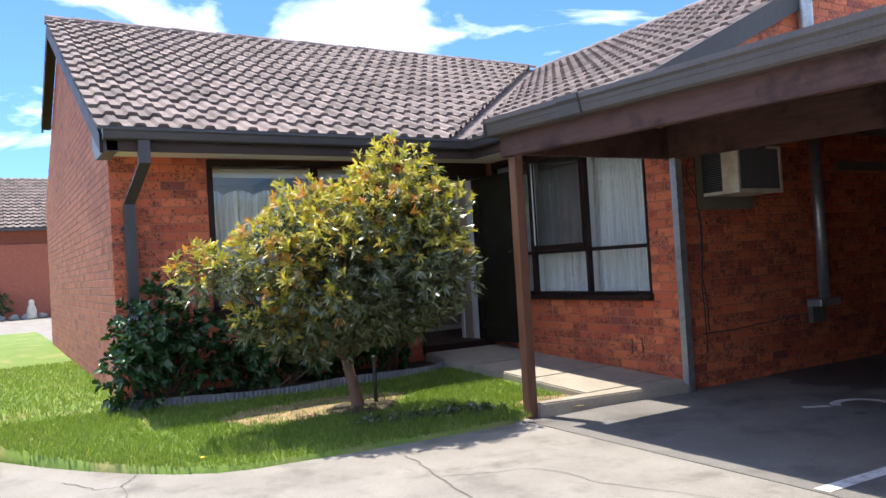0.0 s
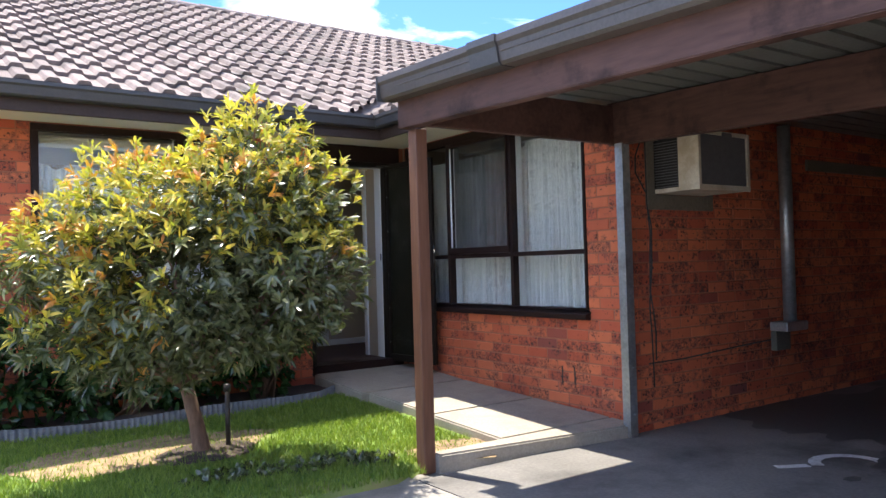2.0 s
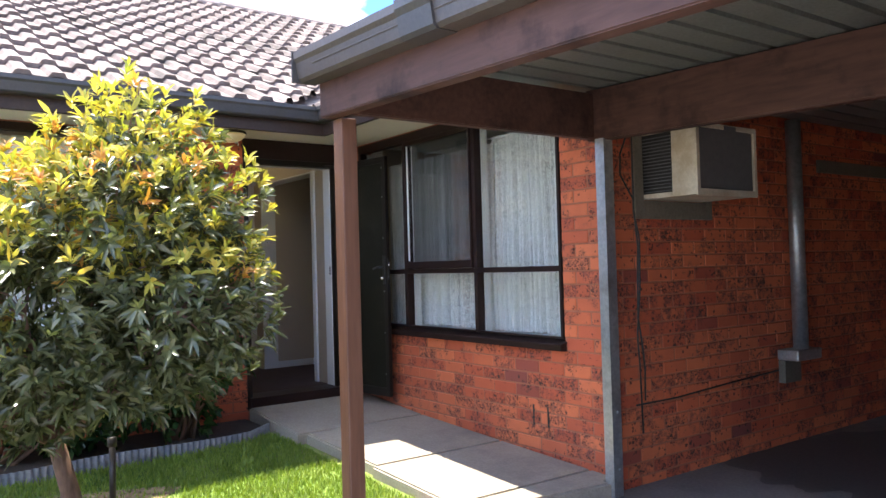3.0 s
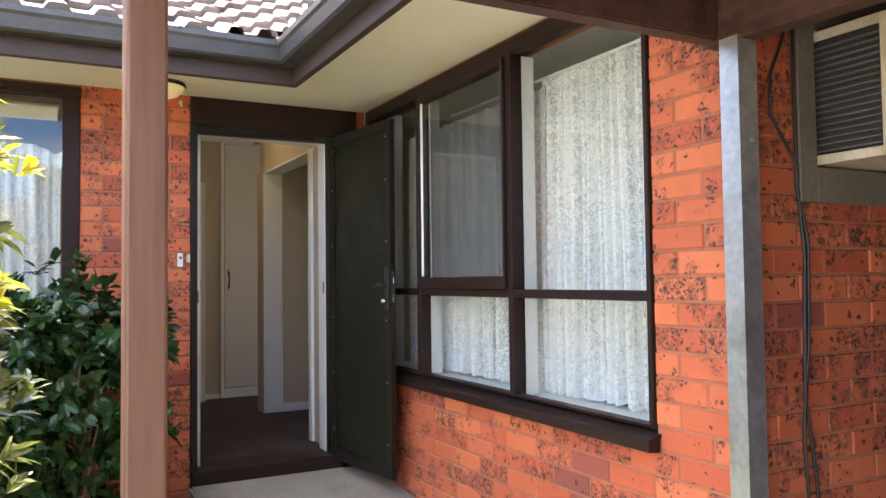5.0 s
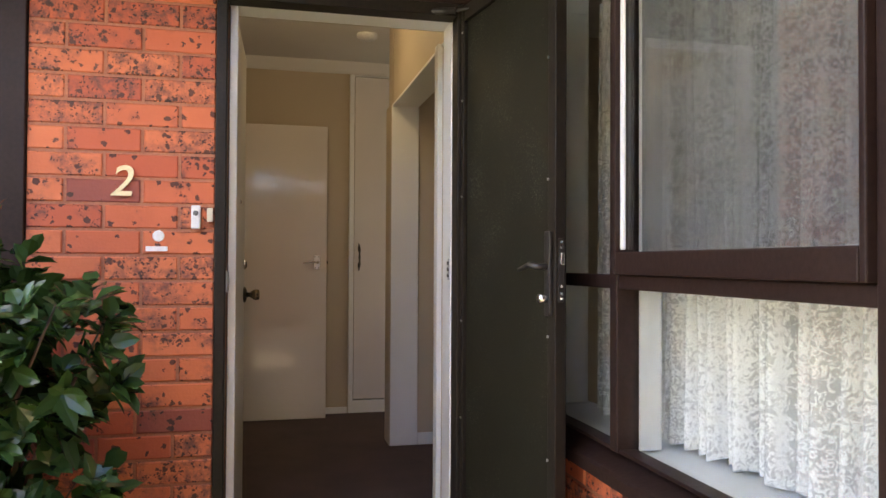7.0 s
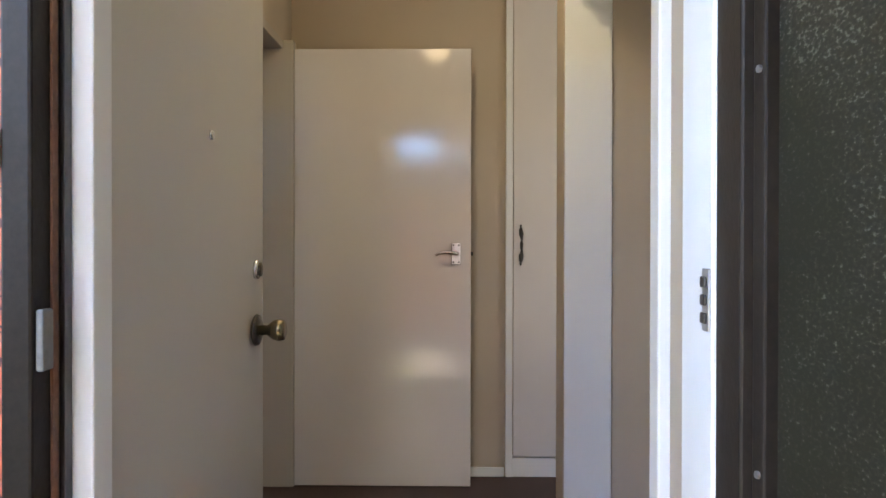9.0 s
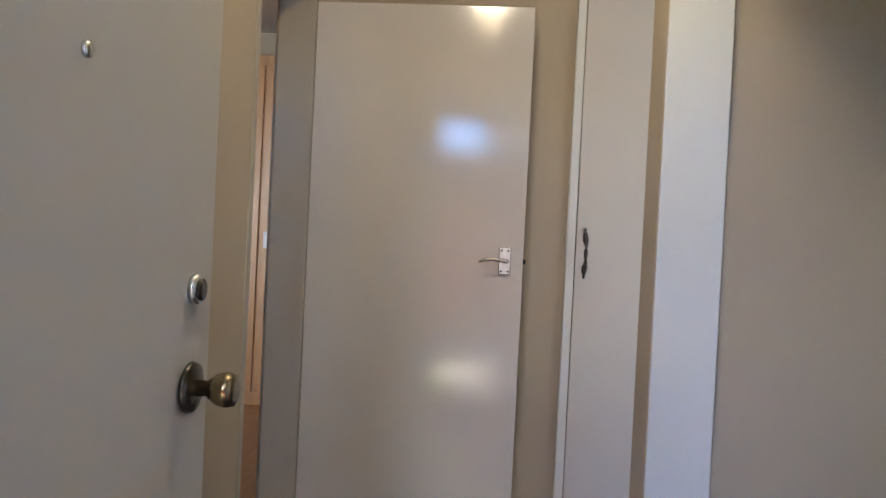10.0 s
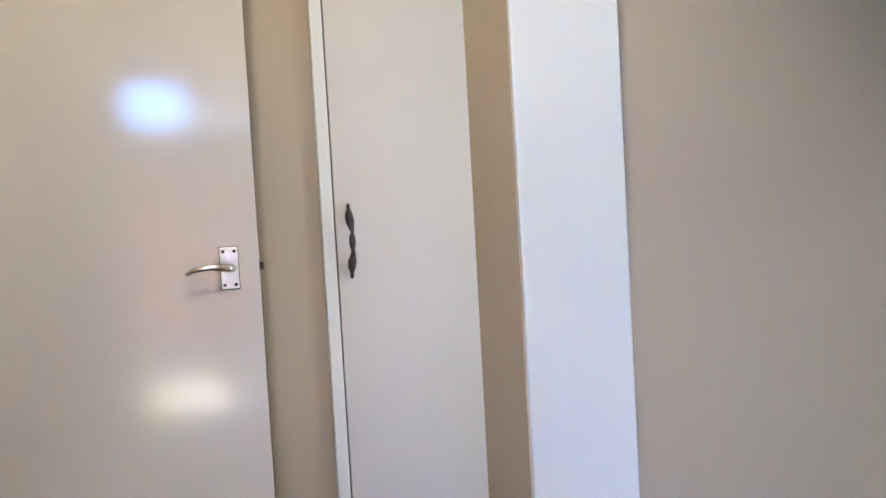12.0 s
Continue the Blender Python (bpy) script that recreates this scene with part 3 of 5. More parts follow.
# downpipe on the front wall
dp = thing("downpipe", (-4.17, -0.07, 0.2), "dark grey rectangular downpipe with an offset below the gutter", "downpipe")
bm = bmesh.new()
for a, b in (((-4.26, -0.74, 2.57), (-4.26, -0.74, 2.36)), ((-4.26, -0.74, 2.36), (-4.31, -0.08, 2.05)), ((-4.31, -0.08, 2.05), (-4.31, -0.08, 0.15))):
    a, b = Vector(a), Vector(b)
    r = []
    for p in (a, b):
        flat = abs((b - a).normalized().z) > 0.95
        off = [(-0.05, -0.038, 0), (0.05, -0.038, 0), (0.05, 0.038, 0), (-0.05, 0.038, 0)]
        r.append([bm.verts.new(p + Vector(o)) for o in off])
    for k in range(4):
        bm.faces.new((r[0][k], r[0][(k + 1) % 4], r[1][(k + 1) % 4], r[1][k]))
    bm.faces.new(r[0]), bm.faces.new(r[1])
part("pipe", bm, GUTTER, dp)
part("bracket", bx((-4.39, -0.03, 1.80), (-4.23, -0.006, 1.83)), GUTTER, dp)

# ---- roof ----
roof_front = tagged(part("roof_front", extrude_profile(bmesh.new(), [(-0.72, EAVE_Z - 0.06), (4.6, roof_z(4.6) - 0.045), (4.6, roof_z(4.6) - 0.10), (-0.72, EAVE_Z - 0.10)],
                    lambda e, a, b: ((WX - 0.10) if not e else (-0.78 + a + 0.72) + 0.02, a, b)), TILE), "brown grey concrete tiled roof slope", "roof", kind="structure")
roof_wing = tagged(part("roof_wing", extrude_profile(bmesh.new(), [(-0.72, EAVE_Z - 0.06), (4.36, roof_z(4.36) - 0.045), (4.36, roof_z(4.36) - 0.10), (-0.72, EAVE_Z - 0.10)],
                   lambda e, a, b: (a, (EY - 0.02) if not e else (a + 0.24) , b)), TILE), "brown grey concrete tiled roof slope", "roof", kind="structure")
tagged(part("roof_back", extrude_profile(bmesh.new(), [(4.6, roof_z(4.6) - 0.02), (9.9, roof_z(-0.7)), (9.9, roof_z(-0.7) - 0.06), (4.6, roof_z(4.6) - 0.08)],
       lambda e, a, b: ((WX + 0.05, 12)[e], a, b)), TILE), "hidden far roof slope", "roof", kind="structure")
tagged(part("roof_back", extrude_profile(bmesh.new(), [(4.36, roof_z(4.36) - 0.02), (9.6, roof_z(-0.9)), (9.6, roof_z(-0.9) - 0.06), (4.36, roof_z(4.36) - 0.08)],
       lambda e, a, b: (a, (EY - 0.02, 4.6)[e], b)), TILE), "hidden far roof slope", "roof", kind="structure")

GAUGE, TILE_W = 0.377, 0.205


def tile_shape(seed):
    """One roman tile: a pan and a raised roll, with a thick lower edge."""
    rnd = random.Random(seed)
    w, l, t = TILE_W, GAUGE + 0.06, 0.034
    prof = [(0.0, 0.004), (0.014, 0.0), (0.088, 0.0), (0.110, 0.031), (0.122, 0.035), (0.176, 0.035), (0.188, 0.030), (0.203, 0.003)]
    v, f = [], []
    for k, y in enumerate((0.0, l)):
        lift = 0.044 if k == 0 else 0.004
        for x, h in prof:
            v.append((x, y, h + lift))
    for x, h in prof:
        v.append((x, 0.004, h + 0.044 - t))
    n = len(prof)
    for i in range(n - 1):
        f.append((i, i + 1, n + i + 1, n + i))
        f.append((2 * n + i, 2 * n + i + 1, i + 1, i))
    f.append((2 * n, 0, n))
    f.append((n - 1, 3 * n - 1, 2 * n - 1))
    return v, f


def tile_roof(roof, origin, ux, up, nu, rows, inside, near, seed, cut):
    rnd = random.Random(seed)
    nz = Vector(ux).cross(Vector(up))
    if nz.z < 0:
        nz = -nz
    m = Matrix((Vector(ux), Vector(up), nz)).transposed().to_4x4()
    v, f = tile_shape(1)
    shapes = mesh_from("roof_tile", [tuple(m.to_3x3() @ Vector(p)) for p in v], f, TILE)
    bm = bmesh.new()
    singles = 0
    for r in range(rows):
        for c in range(nu):
            p = Vector(origin) + Vector(ux) * (c * TILE_W + rnd.uniform(-0.004, 0.004)) + Vector(up) * (r * GAUGE + rnd.uniform(-0.006, 0.006)) + nz * rnd.uniform(0, 0.004)
            state = inside(p + Vector(ux) * TILE_W / 2 + Vector(up) * GAUGE / 2)
            if state == 0:
                continue
            if state == 2 and singles < 300 and near(p):
                ob = new("roof_tile", shapes)
                ob.location = p
                ob.parent = roof
                singles += 1
            else:
                k = [bm.verts.new(p + m.to_3x3() @ Vector(q)) for q in v]
                for q in f:
                    bm.faces.new([k[i] for i in q])
    co, no = cut
    bmesh.ops.bisect_plane(bm, geom=[*bm.verts, *bm.edges, *bm.faces], plane_co=co, plane_no=no, clear_outer=True)
    me = bpy.data.meshes.new("roof_tiles")
    bm.to_mesh(me)
    bm.free()
    me.materials.append(TILE)
    ob = new("roof_tiles", me)
    ob.parent = roof
    tagged(ob, kind="stuff")


S = math.atan(PITCH)
UP_F, UP_W = (0, math.cos(S), math.sin(S)), (math.cos(S), 0, math.sin(S))
VAL = Vector((-0.76, -0.56, 0))      # foot of the valley


def off_valley(p):
    return ((p.x - VAL.x) - (p.y - VAL.y)) / math.sqrt(2)


def in_front(p):
    d = off_valley(p)
    return 0 if d > 0.30 else (1 if d > -0.3 else 2)


def in_wing(p):
    d = off_valley(p)
    return 0 if d < -0.30 else (1 if d < 0.3 else 2)


tile_roof(roof_front, (WX - 0.17, -0.76, EAVE_Z - 0.055), (1, 0, 0), UP_F, 46, 16, in_front, lambda p: p.x < 1.2, 3, (VAL + Vector((-0.035, 0.035, 0)), (1, -1, 0)))
tile_roof(roof_wing, (-0.76, EY - 0.05, EAVE_Z - 0.055), (0, 1, 0), UP_W, 40, 16, in_wing, lambda p: True, 4, (VAL + Vector((0.055, -0.055, 0)), (-1, 1, 0)))

bm = bmesh.new()
top = 5.1
for s0, s1 in ((-0.13, 0.0), (0.0, 0.13)):
    q = []
    for s, t in ((s0, 0), (s1, 0), (s1, top), (s0, top)):
        x, y = VAL.x + 0.02 + t + s / math.sqrt(2), VAL.y + 0.02 + t - s / math.sqrt(2)
        q.append(bm.verts.new((x, y, EAVE_Z - 0.02 + PITCH * t + abs(s) * 0.32)))
    bm.faces.new(q)
tagged(part("valley_gutter", bm, VALLEY), "pale valley flashing between the roof slopes", "flashing", kind="structure")


def ridge(roof, start, way, count):
    """Overlapping half round ridge caps."""
    way, side = Vector(way), Vector((0, 0, 1)).cross(Vector(way))
    v, f = [], []
    for k, t in enumerate((0.0, 0.40)):
        r = 0.125 - 0.012 * k
        for i in range(7):
            a = math.pi * i / 6
            v.append(tuple(way * t + side * r * math.cos(a) * 1.05 + Vector((0, 0, r * math.sin(a) * 0.85))))
    for i in range(6):
        f.append((i, i + 1, 8 + i, 7 + i))
    f.append(tuple(range(7)))
    me = mesh_from("ridge_cap", v, f, TILE)
    for i in range(count):
        ob = new("ridge_cap", me)
        ob.location = Vector(start) + way * (0.36 * i) + Vector((0, 0, 0.004 * (i % 3)))
        ob.parent = roof


ridge(roof_front, (WX - 0.17, 4.6, roof_z(4.6) - 0.01), (1, 0, 0), 25)
ridge(roof_wing, (4.36, 4.4, roof_z(4.36) - 0.01), (0, -1, 0), 21)

# barge boards of the gable
for d in (1, -1):
    bm = bmesh.new()
    n = 5.32 if d > 0 else 2.2
    a = [(4.6, roof_z(4.6) - 0.03), (4.6 - d * n, roof_z(4.6 - n) - 0.03), (4.6 - d * n, roof_z(4.6 - n) - 0.20), (4.6, roof_z(4.6) - 0.24)]
    extrude_profile(bm, a, lambda e, p, q: (WX - 0.155 + 0.03 * e, p, q))
    tagged(part("barge_board", bm, BROWN), "dark brown barge board on the gable", "barge board", kind="structure")
bm = bmesh.new()
for d in (1, -1):
    n = 4.62 if d > 0 else 2.2
    extrude_profile(bm, [(4.6, roof_z(4.6) - 0.13), (4.6 - d * n, roof_z(4.6 - n) - 0.13), (4.6 - d * n, roof_z(4.6 - n) - 0.15), (4.6, roof_z(4.6) - 0.15)], lambda e, p, q: (WX - 0.125 + 0.12 * e, p, q))
tagged(part("soffit", bm, BROWN), "dark lining under the gable verge", "soffit", kind="structure")
# boxed end of the eaves at the gable corner
bm = extrude_profile(bmesh.new(), [(-0.70, 2.47), (-0.14, 2.47), (0.10, 2.60), (0.10, roof_z(0.10) - 0.15), (-0.70, EAVE_Z - 0.09)], lambda e, p, q: (WX - 0.122 + 0.118 * e, p, q))
tagged(part("eaves_box", bm, GUTTER_TAN), "weathered boxed eaves end at the gable corner", "eaves box", kind="structure")
# flashing down the verge over the carport
bm = bmesh.new()
extrude_profile(bm, [(-0.72, EAVE_Z + 0.02), (4.36, roof_z(4.36) + 0.05), (4.36, roof_z(4.36) - 0.22), (-0.72, EAVE_Z - 0.2)], lambda e, p, q: (p, EY - 0.075 + 0.03 * e, q))
tagged(part("verge_flashing", bm, FLASH), "dark lead flashing along the roof verge", "flashing", kind="structure")

# ---- carport ----
FALL = 0.033


def cz(y, z):
    return z + FALL * (y + 3.0)


def sloped(bm, x0, x1, y0, y1, z0, z1, bevel=0.006):
    box(bm, (x0, y0, z0), (x1, y1, z1))
    for v in bm.verts:
        v.co.z = cz(v.co.y, v.co.z)
    if bevel:
        bmesh.ops.bevel(bm, geom=list(bm.edges), offset=bevel, segments=2, affect='EDGES')
    return bm


carport = thing("carport", (-1.0, -5, 0), "timber framed carport with steel deck roof and brown beams", "carport")
part("beam", sloped(bmesh.new(), -1.80, -1.72, -7.7, -2.80, 2.145, 2.40), BEAM, carport, "reddish brown stained outer beam")
part("beam", sloped(bmesh.new(), -0.09, -0.015, -7.7, -2.98, 2.13, 2.44), BEAM, carport, "reddish brown stained inner beam")
part("beam", sloped(bmesh.new(), 4.2, 4.28, -7.7, -3.06, 2.13, 2.44), BEAM, carport)
part("beam", sloped(bmesh.new(), -1.715, -0.0905, -3.05, -2.98, 2.14, 2.415), BEAM, carport, "dark cross beam between the posts")
bm = bmesh.new()
prof, x = [], 0
for i in range(26):
    y = -7.79 + i * 0.19
    prof += [(y, 0.0), (y + 0.15, 0.0), (y + 0.16, 0.03), (y + 0.18, 0.03)]
prof += [(y + 0.19, 0.0)]
rows2 = [[bm.verts.new((xx, yy, cz(yy, 2.45 + h))) for yy, h in prof] for xx in (-1.84, 4.5)]
for a in range(len(prof) - 1):
    bm.faces.new((rows2[0][a], rows2[0][a + 1], rows2[1][a + 1], rows2[1][a]))
part("roof_deck", bm, DECK, carport, "ribbed zinc steel roof deck")
gut = thing("gutter", (-1.95, -5, 2.3), "weathered brown quad gutter along the carport edge with a lapped joint", "gutter")
BIGQ = [(a * 0.9, b * 1.32) for a, b in QUAD]
part("trough", extrude_profile(bmesh.new(), BIGQ, lambda e, a, b: (-1.802 - a * 1.25, (-7.7, -2.77)[e], cz((-7.7, -2.77)[e], 2.315 + b))), GUTTER_TAN, gut)
for k, h in enumerate((0.045, 0.06, 0.125)):
    bm = bmesh.new()
    tube(bm, [(-1.903 - 0.006 * k - (0.008 if h > 0.1 else 0), y, cz(y, 2.32 + h)) for y in (-7.65, -2.95)], 0.005, 6)
    part("bead", bm, GUTTER_TAN, gut)
part("stop_end", bx((-1.935, -2.775, 2.32), (-1.80, -2.765, 2.475), 0.003), GUTTER, gut, "dark grey stop end")
part("joint", extrude_profile(bmesh.new(), [(a + 0.006 if a > 0.05 else a, b + (0.004 if b > 0.1 else -0.004)) for a, b in BIGQ],
     lambda e, a, b: (-1.802 - a * 1.25 - (0.004 if a > 0.05 else 0), (-3.95, -3.72)[e], cz((-3.95, -3.72)[e], 2.315 + b))), GUTTER, gut, "dark lapped gutter joint")
part("wooden_post", bx((-1.738, -2.905, -0.02), (-1.650, -2.815, 2.145), 0.008), POST, carport, "reddish stained square timber post")
part("wooden_post", bx((-1.738, -7.55, -0.02), (-1.650, -7.46, 1.99), 0.008), POST, carport, "reddish stained square timber post")
bm = bmesh.new()
extrude_profile(bm, [(-0.098, -3.125), (-0.020, -3.125), (-0.020, -3.056), (-0.026, -3.056), (-0.026, -3.119), (-0.092, -3.119), (-0.092, -3.056), (-0.098, -3.056)], lambda e, a, b: (a, b, (0.0, 2.135)[e]))
sp = part("steel_post", bm, GALV, carport, "galvanised steel channel post")
for z in (0.16, 0.5, 1.83):
    bm = bmesh.new()
    tube(bm, [(-0.05, -3.124, z), (-0.05, -3.135, z)], 0.010, 6)
    part("bolt", bm, GALV, sp)
# two invented walls, never in view, that keep daylight out of the carport
tagged(part("wall_carport_side", bx((4.301, -6.28, 0), (4.5, EY, 2.6)), BRICK_DULL), "plain brick wall added out of view to dim the carport side", "wall", kind="structure")
tagged(part("wall_carport_back", bx((-1.64, -6.28, 0), (4.30, -6.08, 2.36)), BRICK_DULL), "plain brick wall added out of view to block light from the carport", "wall", kind="structure")
part("ledger", bx((2.45, EY - 0.03, 2.06), (4.295, EY - 0.002, 2.16), 0.003), BOARD, carport, "painted ledger board on the brick wall")

# ---- windows ----


def bar(name, at, u0, u1, d0, d1, z0, z1, material, parent, label="", bevel=0.004):
    return part(name, bx(at(u0, d0, z0), at(u1, d1, z1), bevel), material, parent, label)


def pane(at, u0, u1, z0, z1, d, parent):
    ob = part("pane", bx(at(u0, d, z0), at(u1, d - 0.005, z1)), GLASS, parent)
    ob.visible_shadow = False
    return ob


def curtain(at, u0, u1, z0, z1, d, label, seed, folds=0.105, scallop=0.0):
    """A lace curtain hanging in uneven folds, with a scalloped hem."""
    rnd = random.Random(seed)
    n, rows3 = int((u1 - u0) / 0.006), 14
    ph = [rnd.uniform(0, 6.28) for _ in range(4)]
    bm = bmesh.new()
    g = []
    for j in range(rows3 + 1):
        t = j / rows3
        row = []
        for i in range(n + 1):
            u = u0 + (u1 - u0) * i / n
            a = 0.018 + 0.010 * (1 - t)
            w = math.sin(u / folds * 6.28 + 1.3 * math.sin(u * 5 + ph[0]) + ph[1]) * a + math.sin(u / folds * 2.7 + ph[2] + t) * a * 0.6
            z = z0 + (z1 - z0) * t + (0.006 + 0.006 * math.sin(u / 0.06 * 6.28) if j == 0 else 0) + (scallop * abs(math.sin(u / 0.30 * 3.14)) if j == rows3 else 0)
            row.append(bm.verts.new(at(u + 0.012 * math.sin(t * 3 + u * 9), d + w, z)))
        g.append(row)
    for j in range(rows3):
        for i in range(n):
            bm.faces.new((g[j][i], g[j][i + 1], g[j + 1][i + 1], g[j + 1][i]))
    return tagged(part("lace_curtain", bm, LACE, smooth=True), label, "curtain")


win = thing("window_1", east(1.3, 0, 0.87), "brown framed timber window in three bays with white reveals", "window", kind="structure")
fr = part("window_frame", bx(east(0.05, 0.012, SOF - 0.07), east(2.648, -0.06, SOF), 0.004), BROWN, win, "dark brown head")
U0, M1, M2, U1, ZT, ZB = 0.055, 0.81, 1.752, 2.655, 1.36, 0.90
for u, w in ((0.075, 0.05), (M1, 0.044), (M2, 0.038), (2.637, 0.022)):
    bar("mullion", east, u - w / 2, u + w / 2, 0.012, -0.055, ZB, SOF - 0.07, BROWN, win)
    bar("inner_mullion", east, u - w / 2 + 0.004, u + w / 2 - 0.004, -0.0555, -0.125, ZB, SOF - 0.07, WHITE, win, "white painted inner mullion")
for a, b in ((0.10, M1 - 0.022), (M1 + 0.022, M2 - 0.019), (M2 + 0.019, 2.625)):
    bar("transom", east, a, b, 0.008, -0.055, ZT - 0.019, ZT + 0.019, BROWN, win)
    bar("inner_transom", east, a, b, -0.0555, -0.09, ZT - 0.018, ZT + 0.018, WHITE, win)
    bar("bottom_rail", east, a, b, 0.006, -0.045, ZB, ZB + 0.010, BROWN, win, "", 0.002)
    pane(east, a - 0.004, b + 0.004, ZB + 0.008, ZT - 0.020, -0.035, win)
    if a < 1.0 - 0.2 or a > 1.2:
        pane(east, a - 0.004, b + 0.004, ZT + 0.020, SOF - 0.068, -0.035, win)
# awning sash in the middle bay
sash = bar("sash", east, M1 + 0.023, M1 + 0.046, 0.030, -0.03, ZT + 0.020, SOF - 0.075, BROWN, win, "brown awning sash with insect screen")
bar("stile", east, M2 - 0.036, M2 - 0.0195, 0.030, -0.03, ZT + 0.020, SOF - 0.075, BROWN, sash)
bar("rail", east, M1 + 0.0465, M2 - 0.0365, 0.030, -0.03, ZT + 0.020, ZT + 0.080, BROWN, sash)
bar("rail", east, M1 + 0.0465, M2 - 0.0365, 0.030, -0.03, SOF - 0.11, SOF - 0.075, BROWN, sash)
pane(east, M1 + 0.043, M2 - 0.033, ZT + 0.083, SOF - 0.108, 0.004, sash)
bar("bead", east, M1 + 0.0465, M1 + 0.066, 0.016, 0.006, ZT + 0.086, SOF - 0.111, WHITE, sash, "white glazing bead")
part("insect_screen", bx(east(M1 + 0.03, -0.058, ZT + 0.03), east(M2 - 0.03, -0.060, SOF - 0.07)), FLYSCREEN, win, "dark insect screen")
bm = bmesh.new()
extrude_profile(bm, [(-0.06, 0.90), (0.052, 0.868), (0.056, 0.860), (0.052, 0.826), (0.002, 0.822), (0.002, 0.872), (-0.06, 0.872)], lambda e, a, b: east((0.05, 2.668)[e], a, b))
part("window_sill", bm, BROWN, win, "thick sloping brown outer sill")
bar("inner_sill", east, 0.06, 2.655, -0.0565, -0.26, 0.86, 0.895, WHITE, win, "white painted inner sill")
for u in (0.052, 2.62):
    bar("reveal", east, u, u + 0.038, -0.126, -0.235, 0.897, SOF - 0.002, WHITE, win)
curtain(east, 0.24, 1.76, 0.899, 2.33, -0.215, "white floral lace curtain hanging in folds behind the window", 5, 0.062)
curtain(east, 1.70, 2.64, 0.899, 2.36, -0.212, "white floral lace curtain drawn across the window", 8, 0.055)
rod = thing("curtain_rod", east(1.3, -0.2, 2.36), "thin white curtain rod above the lace", "curtain rod")
bm = bmesh.new()
tube(bm, [east(0.84, -0.2, 2.365), east(2.62, -0.2, 2.365)], 0.008, 8)
part("rod", bm, WHITE, rod)

win2 = thing("window_2", front(-2.6, 0, 0.95), "brown framed window beside the front door", "window", kind="structure")
part("window_frame", bx(front(WIN_L, 0.012, SOF - 0.06), front(PIER_L, -0.06, SOF), 0.004), BROWN, win2)
for u, w in ((WIN_L + 0.03, 0.055), (-2.35, 0.07), (PIER_L - 0.045, 0.085)):
    bar("mullion", front, u - w / 2, u + w / 2, 0.012, -0.055, 0.98, SOF - 0.06, BROWN, win2)
    bar("inner_mullion", front, u - w / 2 + 0.004, u + w / 2 - 0.004, -0.0555, -0.12, 0.98, SOF - 0.06, WHITE, win2)
for a, b in ((WIN_L + 0.06, -2.39), (-2.31, PIER_L - 0.09)):
    pane(front, a - 0.003, b + 0.003, 1.0, SOF - 0.06, -0.03, win2)
    bar("bottom_rail", front, a, b, 0.008, -0.055, 0.98, 1.02, BROWN, win2)
bm = bmesh.new()
extrude_profile(bm, [(-0.06, 0.98), (0.06, 0.95), (0.06, 0.90), (0.0, 0.90), (0.0, 0.952), (-0.06, 0.952)], lambda e, a, b: front((WIN_L - 0.02, PIER_L + 0.0)[e], a, b))
part("window_sill", bm, BROWN, win2)
bar("inner_sill", front, WIN_L, PIER_L, -0.0565, -0.26, 0.95, 0.978, WHITE, win2)
curtain(front, WIN_L + 0.08, PIER_L - 0.08, 1.0, 2.17, -0.2, "grey white lace curtain behind the front window", 11, 0.07, 0.05)
blind = thing("roller_blind", front(-2.6, -0.13, 2.44), "cream roller blind rolled up at the window head", "blind")
bm = bmesh.new()
tube(bm, [front(WIN_L + 0.07, -0.15, 2.425), front(PIER_L - 0.10, -0.15, 2.425)], 0.028, 12)
part("roll", bm, SOFFIT, blind, smooth=True)
part("hem", bx(front(WIN_L + 0.08, -0.120, 2.345), front(PIER_L - 0.11, -0.124, 2.42), 0.001), SOFFIT, blind)

# ---- front door ----
tagged(part("door_head_panel", bx((DOOR_L, -0.012, 2.365), (DOOR_R, 0.09, SOF + 0.01), 0.003), BROWN), "flat dark brown panel above the door", "panel", kind="structure")
df = thing("door_frame", (-0.66, 0.05, 0.24), "dark brown outer door frame with white inner jambs", "door frame", kind="structure")
part("jamb", bx((DOOR_L + 0.002, -0.014, 0.24), (-1.066, 0.07, 2.364), 0.004), DARKFRAME, df)
part("jamb", bx((-0.250, -0.014, 0.24), (-0.19, 0.07, 2.364), 0.004), DARKFRAME, df)
part("head", bx((-1.065, -0.014, 2.318), (-0.251, 0.07, 2.364), 0.004), DARKFRAME, df)
part("threshold", bx((DOOR_L + 0.004, -0.068, 0.225), (-0.19, 0.20, 0.335), 0.006), BROWN, df, "dark worn timber threshold")
part("step", bx((DOOR_L + 0.03, -0.06, 0.15), (-0.19, 0.1, 0.2249)), CAVITY_SHADE, df)
part("inner_jamb", bx((-1.10, 0.071, 0.336), (-1.034, 0.126, 2.35), 0.003), WHITE, df, "white painted jamb")
part("inner_jamb", bx((-0.254, 0.071, 0.336), (-0.20, 0.20, 2.35), 0.003), WHITE, df, "white painted jamb")
part("inner_head", bx((-1.047, 0.071, 2.322), (-0.255, 0.20, 2.35), 0.003), WHITE, df)
tagged(part("side_panel", bx((-0.188, -0.006, 0.2), (DOOR_R, 0.09, 2.364), 0.003), BROWN), "dark brown timber strip beside the door frame", "panel", kind="structure")
part("weather_strip", bx((-1.0658, 0.026, 0.34), (-1.0620, 0.040, 2.31), 0.001), RUST, df, "rusty worn metal strip")
